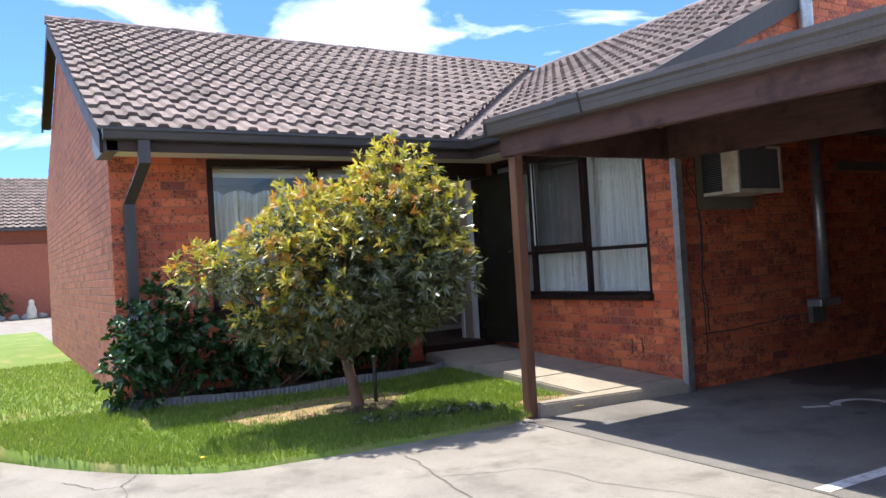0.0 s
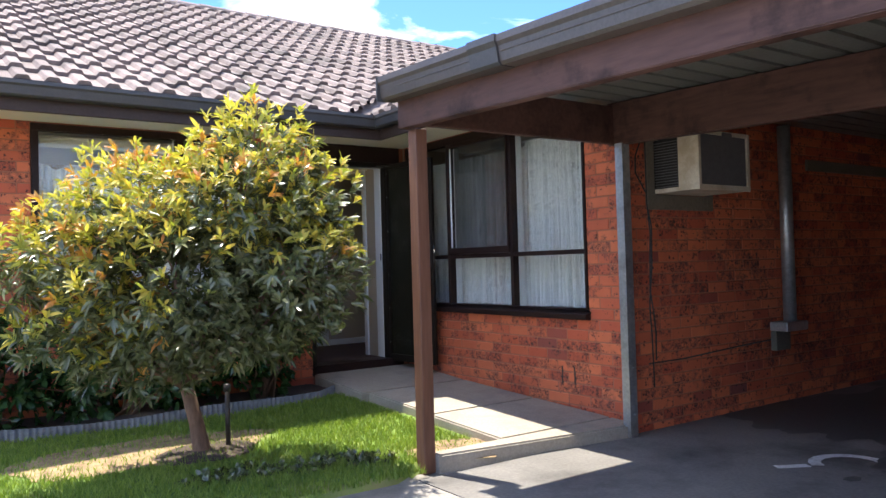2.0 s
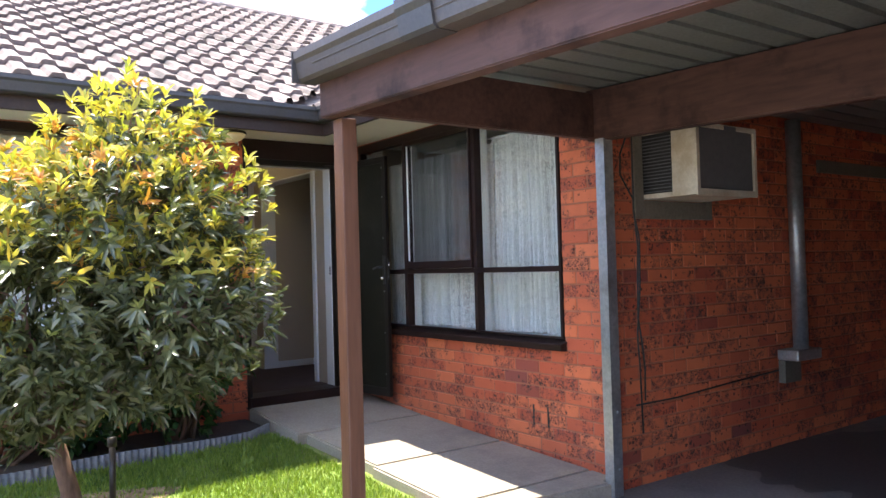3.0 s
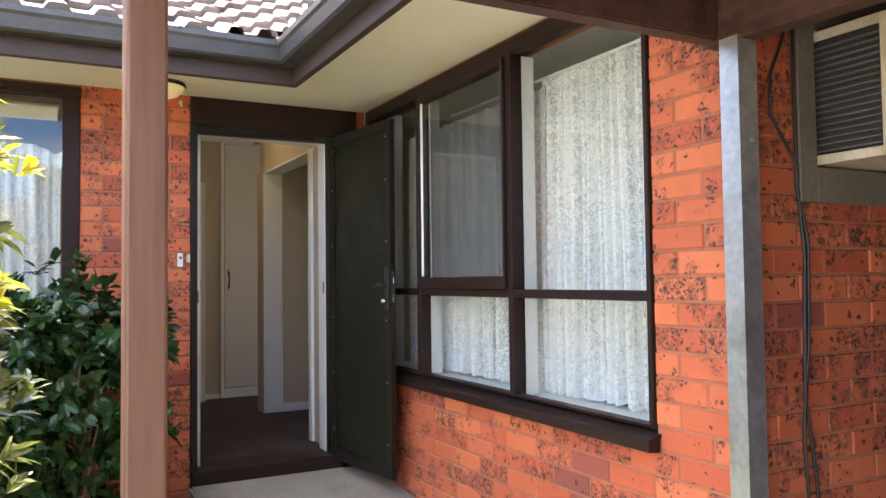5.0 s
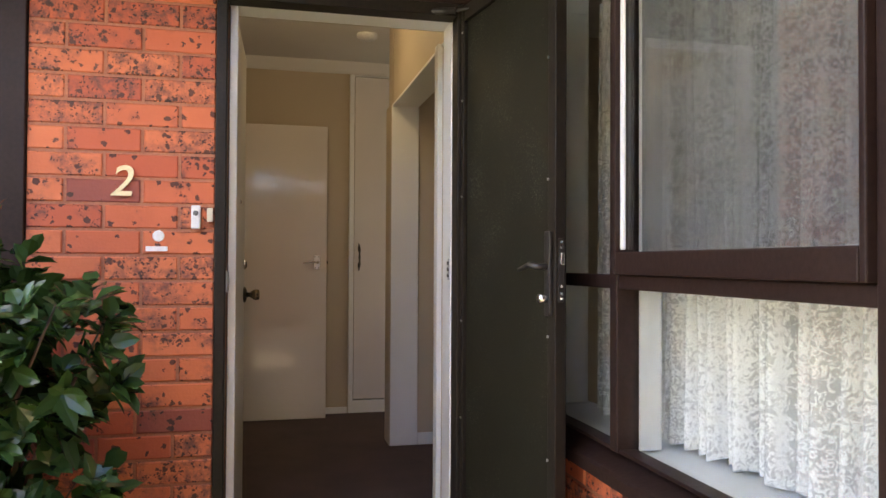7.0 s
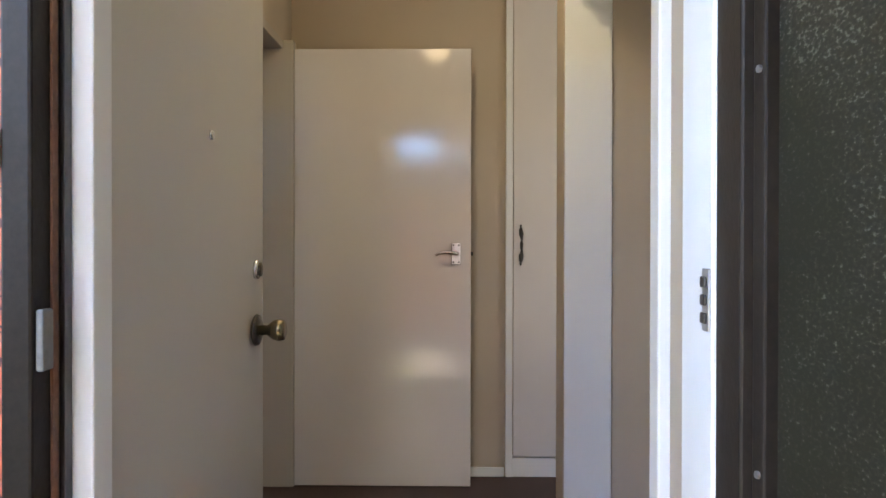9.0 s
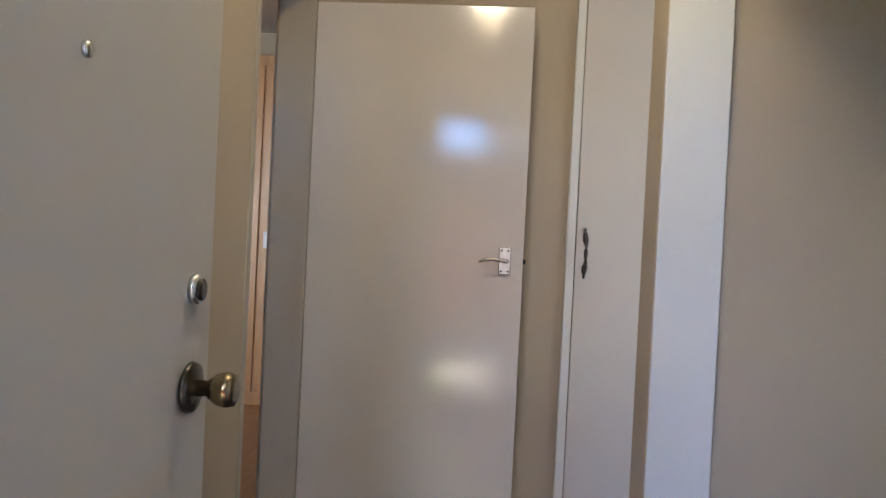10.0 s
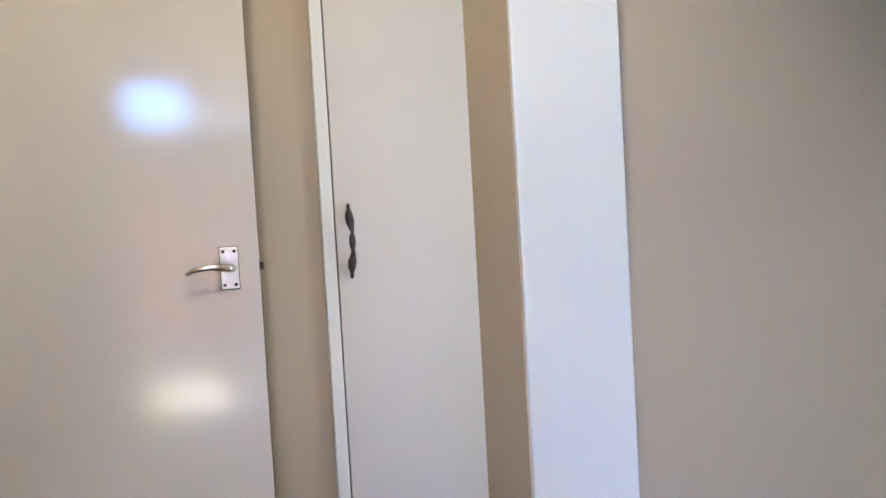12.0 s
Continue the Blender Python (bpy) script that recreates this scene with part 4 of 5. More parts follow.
part("rebate_strip", bx((-1.0658, 0.050, 0.34), (-1.0600, 0.069, 2.31), 0.001), BLACK, df, "black rubber seal")
keep = part("latch_keep", bx((-1.0655, -0.008, 1.305), (-1.056, 0.018, 1.378), 0.003), ZINCALUME, df, "grey metal latch keeper")
strike = part("strike_plate", bx((-0.2575, 0.074, 1.345), (-0.2542, 0.10, 1.425), 0.001), GALV, df, "grey metal strike plate")
for z in (1.362, 1.385, 1.408):
    part("keeper", bx((-0.262, 0.078, z - 0.007), (-0.2576, 0.096, z + 0.007), 0.002), BLACK, strike)

door = thing("door_1", (-1.045, 0.14, FLOOR), "plain beige front door standing open into the hall", "door", kind="structure")
TURN = Matrix.Translation((-1.047, 0.13, 0)) @ Matrix.Rotation(radians(-1.8), 4, 'Z') @ Matrix.Translation((1.047, -0.13, 0))
bm = bx((-1.085, 0.13, FLOOR + 0.012), (-1.047, 0.885, 2.335), 0.003)
bm.transform(TURN)
part("leaf", bm, FRONTDOOR, door)
KN = TURN @ pose(-1.047, 0.815, 1.262, 0, 90, 0)
bm = bmesh.new()
lathe(bm, [(0.030, 0.0), (0.036, 0.004), (0.034, 0.010), (0.018, 0.016)], KN)
kp = part("rose", bm, SMOKE, door, "round dark bronze knob rose", True)
bm = bmesh.new()
lathe(bm, [(0.012, 0.012), (0.011, 0.030), (0.015, 0.034), (0.022, 0.044), (0.0245, 0.056), (0.022, 0.068), (0.014, 0.071)], KN)
part("knob", bm, KNOB, kp, "smoky brass door knob", True)
bm = bmesh.new()
lathe(bm, [(0.021, 0.0), (0.021, 0.008), (0.012, 0.011)], TURN @ pose(-1.047, 0.822, 1.397, 0, 90, 0))
lc = part("lock_cylinder", bm, CHROME, door, "round chrome deadlock", True)
bm = bmesh.new()
lathe(bm, [(0.0155, 0.009), (0.0155, 0.0135), (0.004, 0.0145)], TURN @ pose(-1.047, 0.822, 1.397, 0, 90, 0))
part("key_face", bm, SMOKE, lc, "dark lock face", True)
bm = bmesh.new()
lathe(bm, [(0.009, 0.0), (0.009, 0.004), (0.005, 0.006)], TURN @ pose(-1.047, 0.537, 1.658, 0, 90, 0), 12)
part("peephole", bm, CHROME, door, "small peephole", True)

# security screen door, standing open
SCR = Matrix.Translation((-0.222, -0.02, 0)) @ Matrix.Rotation(radians(-82), 4, 'Z')
screen = thing("screen_door", (-0.22, -0.02, 0.3), "dark brown metal screen door with woven mesh standing open", "screen door")


def scr(name, a, b, material, parent, label="", bevel=0.003):
    bm = bx(a, b, bevel)
    bm.transform(SCR)
    return part(name, bm, material, parent, label)


SW, SZ0, SZ1 = 0.70, 0.31, 2.345
scr("stile", (0.0, -0.018, SZ0), (0.026, 0.018, SZ1), DARKFRAME, screen)
scr("stile", (SW - 0.045, -0.018, SZ0), (SW, 0.018, SZ1), DARKFRAME, screen)
scr("rail", (0.027, -0.018, SZ1 - 0.055), (SW - 0.046, 0.018, SZ1), DARKFRAME, screen)
scr("rail", (0.027, -0.018, SZ0), (SW - 0.046, 0.018, SZ0 + 0.07), DARKFRAME, screen)
scr("mesh", (0.03, -0.004, SZ0 + 0.06), (SW - 0.04, -0.002, SZ1 - 0.05), MESH, screen, "fine dark woven mesh", 0)
lock = scr("lock_plate", (SW - 0.045, -0.030, 1.26), (SW - 0.012, -0.019, 1.50), BLACK, screen, "black latch plate")
edge = scr("edge_plate", (SW + 0.0005, -0.010, 1.30), (SW + 0.003, 0.010, 1.48), BLACK, screen, "black latch edge plate")
scr("bolt", (SW + 0.0032, -0.006, 1.405), (SW + 0.012, 0.006, 1.44), CHROME, edge, "chrome latch bolt", 0.002)
for z in (1.31, 1.325, 1.345, 1.455, 1.47):
    scr("screw", (SW + 0.0032, -0.004, z - 0.004), (SW + 0.005, 0.004, z + 0.004), CHROME, edge, "", 0.001)
bm = bmesh.new()
tube(bm, [(SW - 0.03, -0.03, 1.40), (SW - 0.03, -0.062, 1.40), (SW - 0.06, -0.068, 1.405), (SW - 0.13, -0.066, 1.39)], [0.010, 0.010, 0.009, 0.006], 8)
bm.transform(SCR)
part("lever", bm, BLACK, lock, "black lever handle", True)
bm = bmesh.new()
tube(bm, [(SW - 0.03, -0.03, 1.31), (SW - 0.03, -0.055, 1.31)], 0.013, 10)
bm.transform(SCR)
part("lock_cylinder", bm, CHROME, lock, "chrome key cylinder", True)
for z in (0.5, 0.85, 1.2, 1.65, 2.0, 2.25):
    for u in (0.016, SW - 0.040):
        bm = bmesh.new()
        tube(bm, [(u, -0.018, z), (u, -0.0215, z)], 0.0045, 6)
        bm.transform(SCR)
        part("rivet", bm, GALV, screen)
bm = bmesh.new()
tube(bm, [(-0.40, 0.03, 2.335), (-0.27, -0.05, 2.325)], 0.012, 8)
tube(bm, [(-0.27, -0.05, 2.325), (-0.215, -0.10, 2.325)], 0.006, 8)
part("door_closer", bm, BLACK, screen, "slim black door closer", True)

# weep slots are solid bars, the hollow's darkness put into their colour
for u in (2.33, 2.47):
    tagged(part("weep_hole", bx(east(u, -0.004, 0.30), east(u + 0.012, 0.0045, 0.44), 0.001), CAVITY_SHADE), "narrow bar painted dark as a shaded weep slot in the bricks", "weep hole", kind="structure")
# ---- things on the pier ----
txt = bpy.data.curves.new("house_number", 'FONT')
txt.body, txt.size, txt.extrude, txt.align_x, txt.align_y, txt.shear = "2", 0.145, 0.004, 'CENTER', 'CENTER', 0.2
txt.offset = 0.001
tmp = new("tmp_number", txt)
bpy.context.view_layer.update()
num_me = bpy.data.meshes.new_from_object(tmp)
bpy.data.objects.remove(tmp)
num_me.name = "house_number"
num_me.materials.clear()
num_me.materials.append(GOLD)
number = new("house_number", num_me)
number.matrix_world = pose(-1.404, -0.008, 1.672, 90, 0, 0)
tagged(number, "gold metal house number two on the brick pier", "house number")
bell = thing("doorbell", (-1.163, -0.004, 1.52), "white plastic doorbell push on the brick pier", "doorbell")
part("case", bx((-1.179, -0.022, 1.52), (-1.149, -0.002, 1.60), 0.004), PLASTIC, bell)
bm = bmesh.new()
lathe(bm, [(0.009, 0), (0.009, 0.004), (0.006, 0.006)], pose(-1.164, -0.022, 1.573, 90, 0, 0), 14)
part("button", bm, GRILLE, bell, "grey push button", True)
bracket = tagged(part("door_bracket", bx((-1.128, -0.022, 1.545), (-1.108, -0.001, 1.592), 0.003), CREAM), "small cream bracket beside the door frame", "bracket")
sign = thing("sticker", (-1.27, -0.003, 1.44), "small worn white sticker on the bricks", "sticker")
part("strip", bx((-1.325, -0.006, 1.443), (-1.255, -0.003, 1.46), 0.001), PLASTIC, sign)
bm = bmesh.new()
lathe(bm, [(0.020, 0), (0.016, 0.003)], pose(-1.285, -0.003, 1.495, 90, 0, 0), 9)
part("badge", bm, PLASTIC, sign)

porch = thing("porch_light", (-1.30, -0.24, SOF), "domed amber glass porch light under the eaves", "porch light")
bm = bmesh.new()
lathe(bm, [(0.125, 0.0), (0.13, -0.014), (0.125, -0.022)], pose(-1.30, -0.24, SOF + 0.012), 28)
part("rim", bm, SMOKE, porch, "dark bronze rim", True)
bm = bmesh.new()
lathe(bm, [(0.122, -0.022), (0.112, -0.045), (0.085, -0.068), (0.045, -0.083), (0.008, -0.088)], pose(-1.30, -0.24, SOF + 0.012), 28)
part("dome", bm, PORCHGLASS, porch, "amber frosted glass dome", True)
spike = bmesh.new()
tube(spike, [(-1.165, -0.004, 2.485), (-1.165, -0.05, 2.485), (-1.165, -0.055, 2.455)], 0.008, 8)
tagged(part("wall_hook", spike, PLASTIC, smooth=True), "small white hook under the eaves", "hook")

# ---- interior ----
tagged(part("floor", bx((-4.2, 0.2, FLOOR - 0.1), (4.4, 5.2, FLOOR)), CARPET), "dark brown carpet in the hall", "floor", kind="structure")
tagged(part("floor_lounge", bx((0.235, EY + 0.23, FLOOR - 0.1), (4.4, 0.199, FLOOR)), CARPET), "brown carpet of the front room", "floor", kind="structure")
tagged(part("ceiling", bx((-4.2, 0.245, CEILING), (4.4, 5.2, CEILING + 0.05)), CEIL), "white plaster ceiling", "ceiling", kind="structure")
tagged(part("ceiling", bx((0.235, EY + 0.23, CEILING), (4.4, 0.244, CEILING + 0.05)), CEIL), "white plaster ceiling", "ceiling", kind="structure")


def wall(name, a, b, label="beige painted plaster wall", material=None):
    return tagged(part(name, bx(a, b), material or PLASTER), label, "wall", kind="structure")


LX = -1.385           # left wall of the hall
wall("wall_hall_front", (LX, 0.242, FLOOR), (-1.101, 0.30, CEILING))
wall("wall_hall_front", (-1.10, 0.201, 2.352), (-0.10, 0.30, CEILING))
wall("wall_hall_front", (-0.198, 0.242, FLOOR), (-0.10, 0.30, 2.351))
wall("wall_hall_side", (LX - 0.11, 0.242, FLOOR), (LX, 2.13, CEILING))
wall("wall_hall_side", (LX - 0.11, 2.13, 2.40), (LX, 2.70, CEILING))
wall("wall_hall_side", (LX - 0.11, 2.70, FLOOR), (LX, 2.86, CEILING))
wall("wall_hall_end", (LX - 0.11, 2.861, FLOOR), (-0.335, 2.96, CEILING))
wall("wall_hall_end", (-0.30, 2.90, FLOOR), (1.2, 2.96, CEILING))
wall("wall_opening_head", (-0.19, 0.301, 2.36), (-0.04, 1.795, CEILING))
wall("wall_opening_near", (-0.19, 0.301, FLOOR), (-0.04, 0.489, 2.359))
wall("wall_lounge_north", (-0.03, 1.81, FLOOR), (4.4, 1.95, CEILING))
wall("wall_lounge_head", (-0.19, 1.812, 2.362), (-0.031, 1.95, CEILING))
wall("wall_lounge_east", (4.3, EY + 0.23, FLOOR), (4.4, 1.809, CEILING))
wall("wall_lounge_lining", (0.236, EY + 0.225, FLOOR), (4.299, EY + 0.24, CEILING))
for a, b in (((0.231, EY + 0.24, FLOOR), (0.245, 0.2, 0.858)), ((0.231, EY + 0.24, 2.521), (0.245, 0.2, CEILING)), ((0.231, -0.048, 0.859), (0.245, 0.2, 2.52)), ((0.231, EY + 0.24, 0.859), (0.245, -2.668, 2.52))):
    wall("wall_lounge_window", a, b)
wall("wall_corridor_end", (1.2, 1.951, FLOOR), (1.3, 2.96, CEILING))
wall("wall_bedroom_back", (-4.2, 5.1, FLOOR), (LX - 0.11, 5.2, CEILING))
wall("wall_bedroom_west", (WX + 0.26, 0.3, FLOOR), (WX + 0.30, 5.1, CEILING))
wall("wall_bedroom_east", (LX - 0.112, 2.961, FLOOR), (LX - 0.05, 5.1, CEILING))
tagged(part("floor_bedroom", bx((-4.16, 0.3, FLOOR + 0.001), (LX - 0.115, 5.099, FLOOR + 0.006)), PARQUET), "orange parquet floor in the bedroom", "floor", kind="structure")

nib = tagged(part("opening_jamb", bx((-0.197, 1.796, FLOOR), (-0.032, 1.985, 2.361), 0.003), WHITE), "white painted jamb of the wide opening", "jamb", kind="structure")
# thin beige sheet over the white jamb, putting its side's shade into colour
tagged(part("jamb_shade_face", bx((-0.2005, 1.7985, FLOOR), (-0.1975, 1.985, 2.361)), PLASTER), "beige wall face whose darker tone paints the jamb's shaded side", "wall", kind="structure")
tagged(part("opening_head", bx((-0.195, 0.46, 2.345), (-0.036, 1.795, 2.3599), 0.002), WHITE), "white lining over the wide opening", "trim", kind="structure")
tagged(part("architrave", bx((-0.212, 0.49, FLOOR), (-0.035, 0.55, 2.36), 0.004), WHITE), "white architrave of the wide opening", "architrave", kind="structure")
for a, b in (((-0.031, 1.795, FLOOR), (4.2, 1.809, FLOOR + 0.07)), ((-0.508, 2.846, FLOOR), (-0.342, 2.860, FLOOR + 0.045)), ((LX - 0.001, 0.31, FLOOR), (LX + 0.013, 2.12, FLOOR + 0.07))):
    tagged(part("baseboard", bx(a, b, 0.003), WHITE), "low white painted skirting board", "skirting board", kind="structure")
bm = bmesh.new()
extrude_profile(bm, [(0, 0), (0.075, 0), (0.05, -0.03), (0.02, -0.06), (0, -0.075)], lambda e, a, b: ((LX, -0.02)[e], 2.86 - a, CEILING + b))
tagged(part("cornice", bm, CEIL), "cove cornice at the ceiling", "cornice", kind="structure")

# bedroom doorway and its door, lying open along the end wall
for a, b in (((LX - 0.112, 2.125, FLOOR), (LX + 0.004, 2.165, 2.40)), ((LX - 0.092, 2.665, FLOOR), (-1.332, 2.715, 2.40)), ((LX - 0.092, 2.166, 2.36), (LX + 0.004, 2.664, 2.40))):
    tagged(part("architrave", bx(a, b, 0.004), JAMB), "cream architrave of the bedroom doorway", "architrave", kind="structure")
door2 = thing("door_2", (-1.33, 2.69, FLOOR), "glossy beige flush door folded back against the hall wall", "door", kind="structure")
part("leaf", bx((-1.330, 2.675, FLOOR + 0.006), (-0.508, 2.711, 2.36), 0.002), DOORPAINT, door2)
lp = part("lever_plate", bx((-0.597, 2.669, 1.36), (-0.556, 2.6745, 1.458), 0.002), PLATE, door2, "bright chrome lever plate")
part("edge", bx((-0.5985, 2.6725, 1.3585), (-0.5545, 2.6748, 1.4595), 0.0005), BLACK, lp, "dark plate edge")
for x in (-0.589, -0.564):
    for z in (1.370, 1.448):
        bm = bmesh.new()
        tube(bm, [(x, 2.670, z), (x, 2.6665, z)], 0.004, 8)
        part("screw", bm, BLACK, lp)
bm = bmesh.new()
tube(bm, [(-0.570, 2.669, 1.409), (-0.570, 2.632, 1.409), (-0.582, 2.624, 1.411), (-0.62, 2.622, 1.416), (-0.655, 2.624, 1.411), (-0.672, 2.626, 1.402)], [0.010, 0.009, 0.009, 0.008, 0.007, 0.005], 10)
part("lever", bm, CHROME, lp, "curved chrome lever", True)
part("latch", bx((-0.5075, 2.685, 1.40), (-0.498, 2.70, 1.418), 0.001), BLACK, door2)
cup = thing("linen_cupboard", (-0.2, 2.87, FLOOR), "tall narrow white cupboard built into the hall end", "cupboard")
part("frame", bx((-0.335, 2.838, FLOOR + 0.001), (-0.302, 2.899, CEILING - 0.08), 0.003), WHITE, cup)
cd = part("door", bx((-0.298, 2.842, 0.42), (0.12, 2.862, 2.765), 0.003), DOORPAINT, cup, "tall flush beige door")
part("plinth", bx((-0.301, 2.846, FLOOR + 0.001), (0.4, 2.898, 0.412), 0.002), WHITE, cup)
part("door", bx((0.124, 2.842, 0.42), (0.5, 2.862, 2.765), 0.003), DOORPAINT, cup, "tall flush beige door")
part("head", bx((-0.301, 2.840, 2.77), (0.5, 2.899, CEILING - 0.08), 0.002), WHITE, cup)
bm = bmesh.new()
PULL = [(1.549, 0.002, 0.838), (1.542, 0.006, 0.834), (1.536, 0.003, 0.831), (1.522, 0.010, 0.829), (1.500, 0.0115, 0.826), (1.486, 0.008, 0.820), (1.476, 0.005, 0.814)]
PULL = [(-0.262 + 0.002 * math.sin((z - 1.45) * 60), 2.0 + y, z) + (r,) for z, r, y in PULL]
PULL = PULL + [(-0.262, 2.808, 1.464, 0.0075), (-0.262, 2.806, 1.45, 0.0085), (-0.262, 2.808, 1.436, 0.0075)] + [(x, y, 2.90 - z, r) for x, y, z, r in reversed(PULL)]
tube(bm, [p[:3] for p in PULL], [p[3] for p in PULL], 10)
h = part("handle", bm, BLACK, cd, "black wrought iron pull", True)
for z in (1.52, 1.38):
    part("back_plate", bx((-0.268, 2.832, z - 0.016), (-0.256, 2.8415, z + 0.016), 0.003), BLACK, h)

lamp = thing("ceiling_light", (-0.70, 1.25, CEILING), "round lit ceiling light in the hall", "ceiling light")
bm = bmesh.new()
lathe(bm, [(0.15, 0.0), (0.155, -0.02), (0.15, -0.03)], pose(-0.70, 1.25, CEILING), 28)
part("base", bm, WHITE, lamp, smooth=True)
bm = bmesh.new()
lathe(bm, [(0.145, -0.03), (0.125, -0.055), (0.07, -0.075), (0.01, -0.08)], pose(-0.70, 1.25, CEILING), 28)
dome = part("dome", bm, HALLGLASS, lamp, "glowing glass dome", True)
dome.visible_shadow = False
sm = thing("smoke_alarm", (-0.31, 2.1, CEILING), "round white smoke alarm on the ceiling", "smoke alarm")
bm = bmesh.new()
lathe(bm, [(0.065, 0.0), (0.065, -0.02), (0.05, -0.034), (0.01, -0.038)], pose(-0.31, 2.1, CEILING), 24)
part("case", bm, PLASTIC, sm, smooth=True)

wd = thing("wardrobe", (-2.9, 4.8, FLOOR), "varnished orange timber wardrobe with white handle", "wardrobe")
part("body", bx((-3.9, 4.72, FLOOR + 0.007), (-1.55, 5.09, 2.62), 0.004), WARDROBE, wd)
for x in (-3.86, -3.29, -2.72, -2.15):
    d = part("door", bx((x, 4.70, FLOOR + 0.10), (x + 0.555, 4.7195, 2.55), 0.003), WARDROBE, wd)
    part("handle", bx((x + 0.03, 4.68, 1.36), (x + 0.06, 4.6995, 1.47), 0.003), PLASTIC, d, "white plate handle")

# ---- carport things ----
ac = thing("air_conditioner", (0.64, -3.25, 1.78), "aged cream window air conditioner in the carport wall", "air conditioner")
X0, X1, Y0, Y1, Z0, Z1 = 0.324, 0.948, -3.455, -2.9, 1.782, 2.215
bm = bmesh.new()
box(bm, (X0, Y0, Z0), (X0 + 0.012, Y0 + 0.17, Z1), 0.003)
box(bm, (X1 - 0.012, Y0, Z0), (X1, Y1, Z1), 0.003)
box(bm, (X0, Y0 + 0.17, Z0), (X0 + 0.012, Y1, Z0 + 0.03), 0.002)
box(bm, (X0, Y0 + 0.17, Z1 - 0.03), (X0 + 0.012, Y1, Z1), 0.002)
box(bm, (X0 + 0.0125, Y0, Z0), (X1 - 0.0125, Y1, Z0 + 0.012), 0.003)
box(bm, (X0 + 0.0125, Y0, Z1 - 0.012), (X1 - 0.0125, Y1, Z1), 0.003)
part("casing", bm, CREAM, ac)
bm = bmesh.new()
for a, b in (((X0, Y0 - 0.012, Z0 - 0.005), (X0 + 0.03, Y0 - 0.0005, Z1)), ((X1 - 0.03, Y0 - 0.012, Z0 - 0.005), (X1, Y0 - 0.0005, Z1)), ((X0 + 0.0305, Y0 - 0.012, Z0 - 0.005), (X1 - 0.0305, Y0 - 0.0005, Z0 + 0.035)), ((X0 + 0.0305, Y0 - 0.012, Z1 - 0.03), (X1 - 0.0305, Y0 - 0.0005, Z1))):
    box(bm, a, b, 0.002)
part("front_frame", bm, CREAM, ac)
part("condenser_grille", bx((X0 + 0.03, Y0 + 0.004, Z0 + 0.03), (X1 - 0.03, Y0 + 0.02, Z1 - 0.03)), GRILLE, ac, "grey finned condenser grille")
part("latch", bx((X0 + 0.28, Y0 - 0.016, Z1 - 0.034), (X0 + 0.40, Y0 - 0.012, Z1 - 0.008)), GRILLE, ac)
for k in range(17):
    z = Z0 + 0.04 + k * 0.021
    bm = bmesh.new()
    box(bm, (X0 + 0.002, Y0 + 0.172, z), (X0 + 0.02, Y0 + 0.40, z + 0.004))
    part("louvre", bm, GRILLE, ac)
part("core", bx((X0 + 0.025, Y0 + 0.03, Z0 + 0.02), (X1 - 0.02, Y1, Z1 - 0.02)), CAVITY_SHADE, ac)
bm = bmesh.new()
for a, b in (((0.235, EY - 0.022, 1.66), (0.318, EY - 0.001, 2.40)), ((0.955, EY - 0.022, 1.66), (1.03, EY - 0.001, 2.40)), ((0.3185, EY - 0.022, 1.66), (0.9545, EY - 0.001, 1.776)), ((0.3185, EY - 0.022, 2.22), (0.9545, EY - 0.001, 2.40))):
    box(bm, a, b, 0.003)
tagged(part("timber_surround", bm, BOARD), "grey green painted board round the air conditioner", "surround", kind="structure")

flue = thing("flue_pipe", (1.97, EY - 0.09, 0.5), "shiny galvanised flue pipe on the carport wall", "flue pipe")
bm = bmesh.new()
tube(bm, [(1.97, EY - 0.09, 0.70), (1.97, EY - 0.09, 2.42)], 0.055, 18)
part("pipe", bm, GALV, flue, smooth=True)
bm = bmesh.new()
tube(bm, [(1.97, EY - 0.09, 2.46), (1.97, EY - 0.09, 4.9)], 0.075, 18)
part("upper_pipe", bm, GALV, flue, "wide flue above the roof", True)
bm = bmesh.new()
tube(bm, [(1.97, EY - 0.09, 3.86), (1.97, EY - 0.09, 3.92)], 0.082, 18)
part("collar", bm, GALV, flue, smooth=True)
part("cowl", bx((1.79, EY - 0.17, 0.63), (2.12, EY - 0.004, 0.71), 0.01), GALV, flue, "steel flue bracket")
part("box", bx((1.80, EY - 0.06, 0.46), (2.02, EY - 0.004, 0.629), 0.006), BOARD, flue)

for run in ([(0.20, 2.30), (0.18, 2.18), (0.117, 2.06), (0.112, 1.93), (0.166, 1.86), (0.242, 1.78), (0.262, 1.71), (0.255, 1.49), (0.245, 1.30), (0.235, 1.05), (0.267, 0.87), (0.285, 0.72), (0.28, 0.52)],
            [(0.29, 2.36), (0.284, 2.20), (0.276, 1.95), (0.274, 1.71), (0.272, 1.53), (0.262, 1.22), (0.225, 0.94), (0.239, 0.73), (0.25, 0.32)]):
    bm = bmesh.new()
    tube(bm, [(x if z < 1.66 or x < 0.22 else min(x, 0.228), EY - 0.012, z) for x, z in run], 0.006, 6)
    tagged(part("cable", bm, BLACK, smooth=True), "black cable hanging down the carport wall", "cable")
bm = bmesh.new()
tube(bm, [(0.2, EY - 0.008, 0.50), (0.6, EY - 0.008, 0.50), (1.2, EY - 0.008, 0.53), (1.9, EY - 0.008, 0.56)], 0.006, 6)
tagged(part("cable", bm, BLACK, smooth=True), "black cable run along the carport wall", "cable")

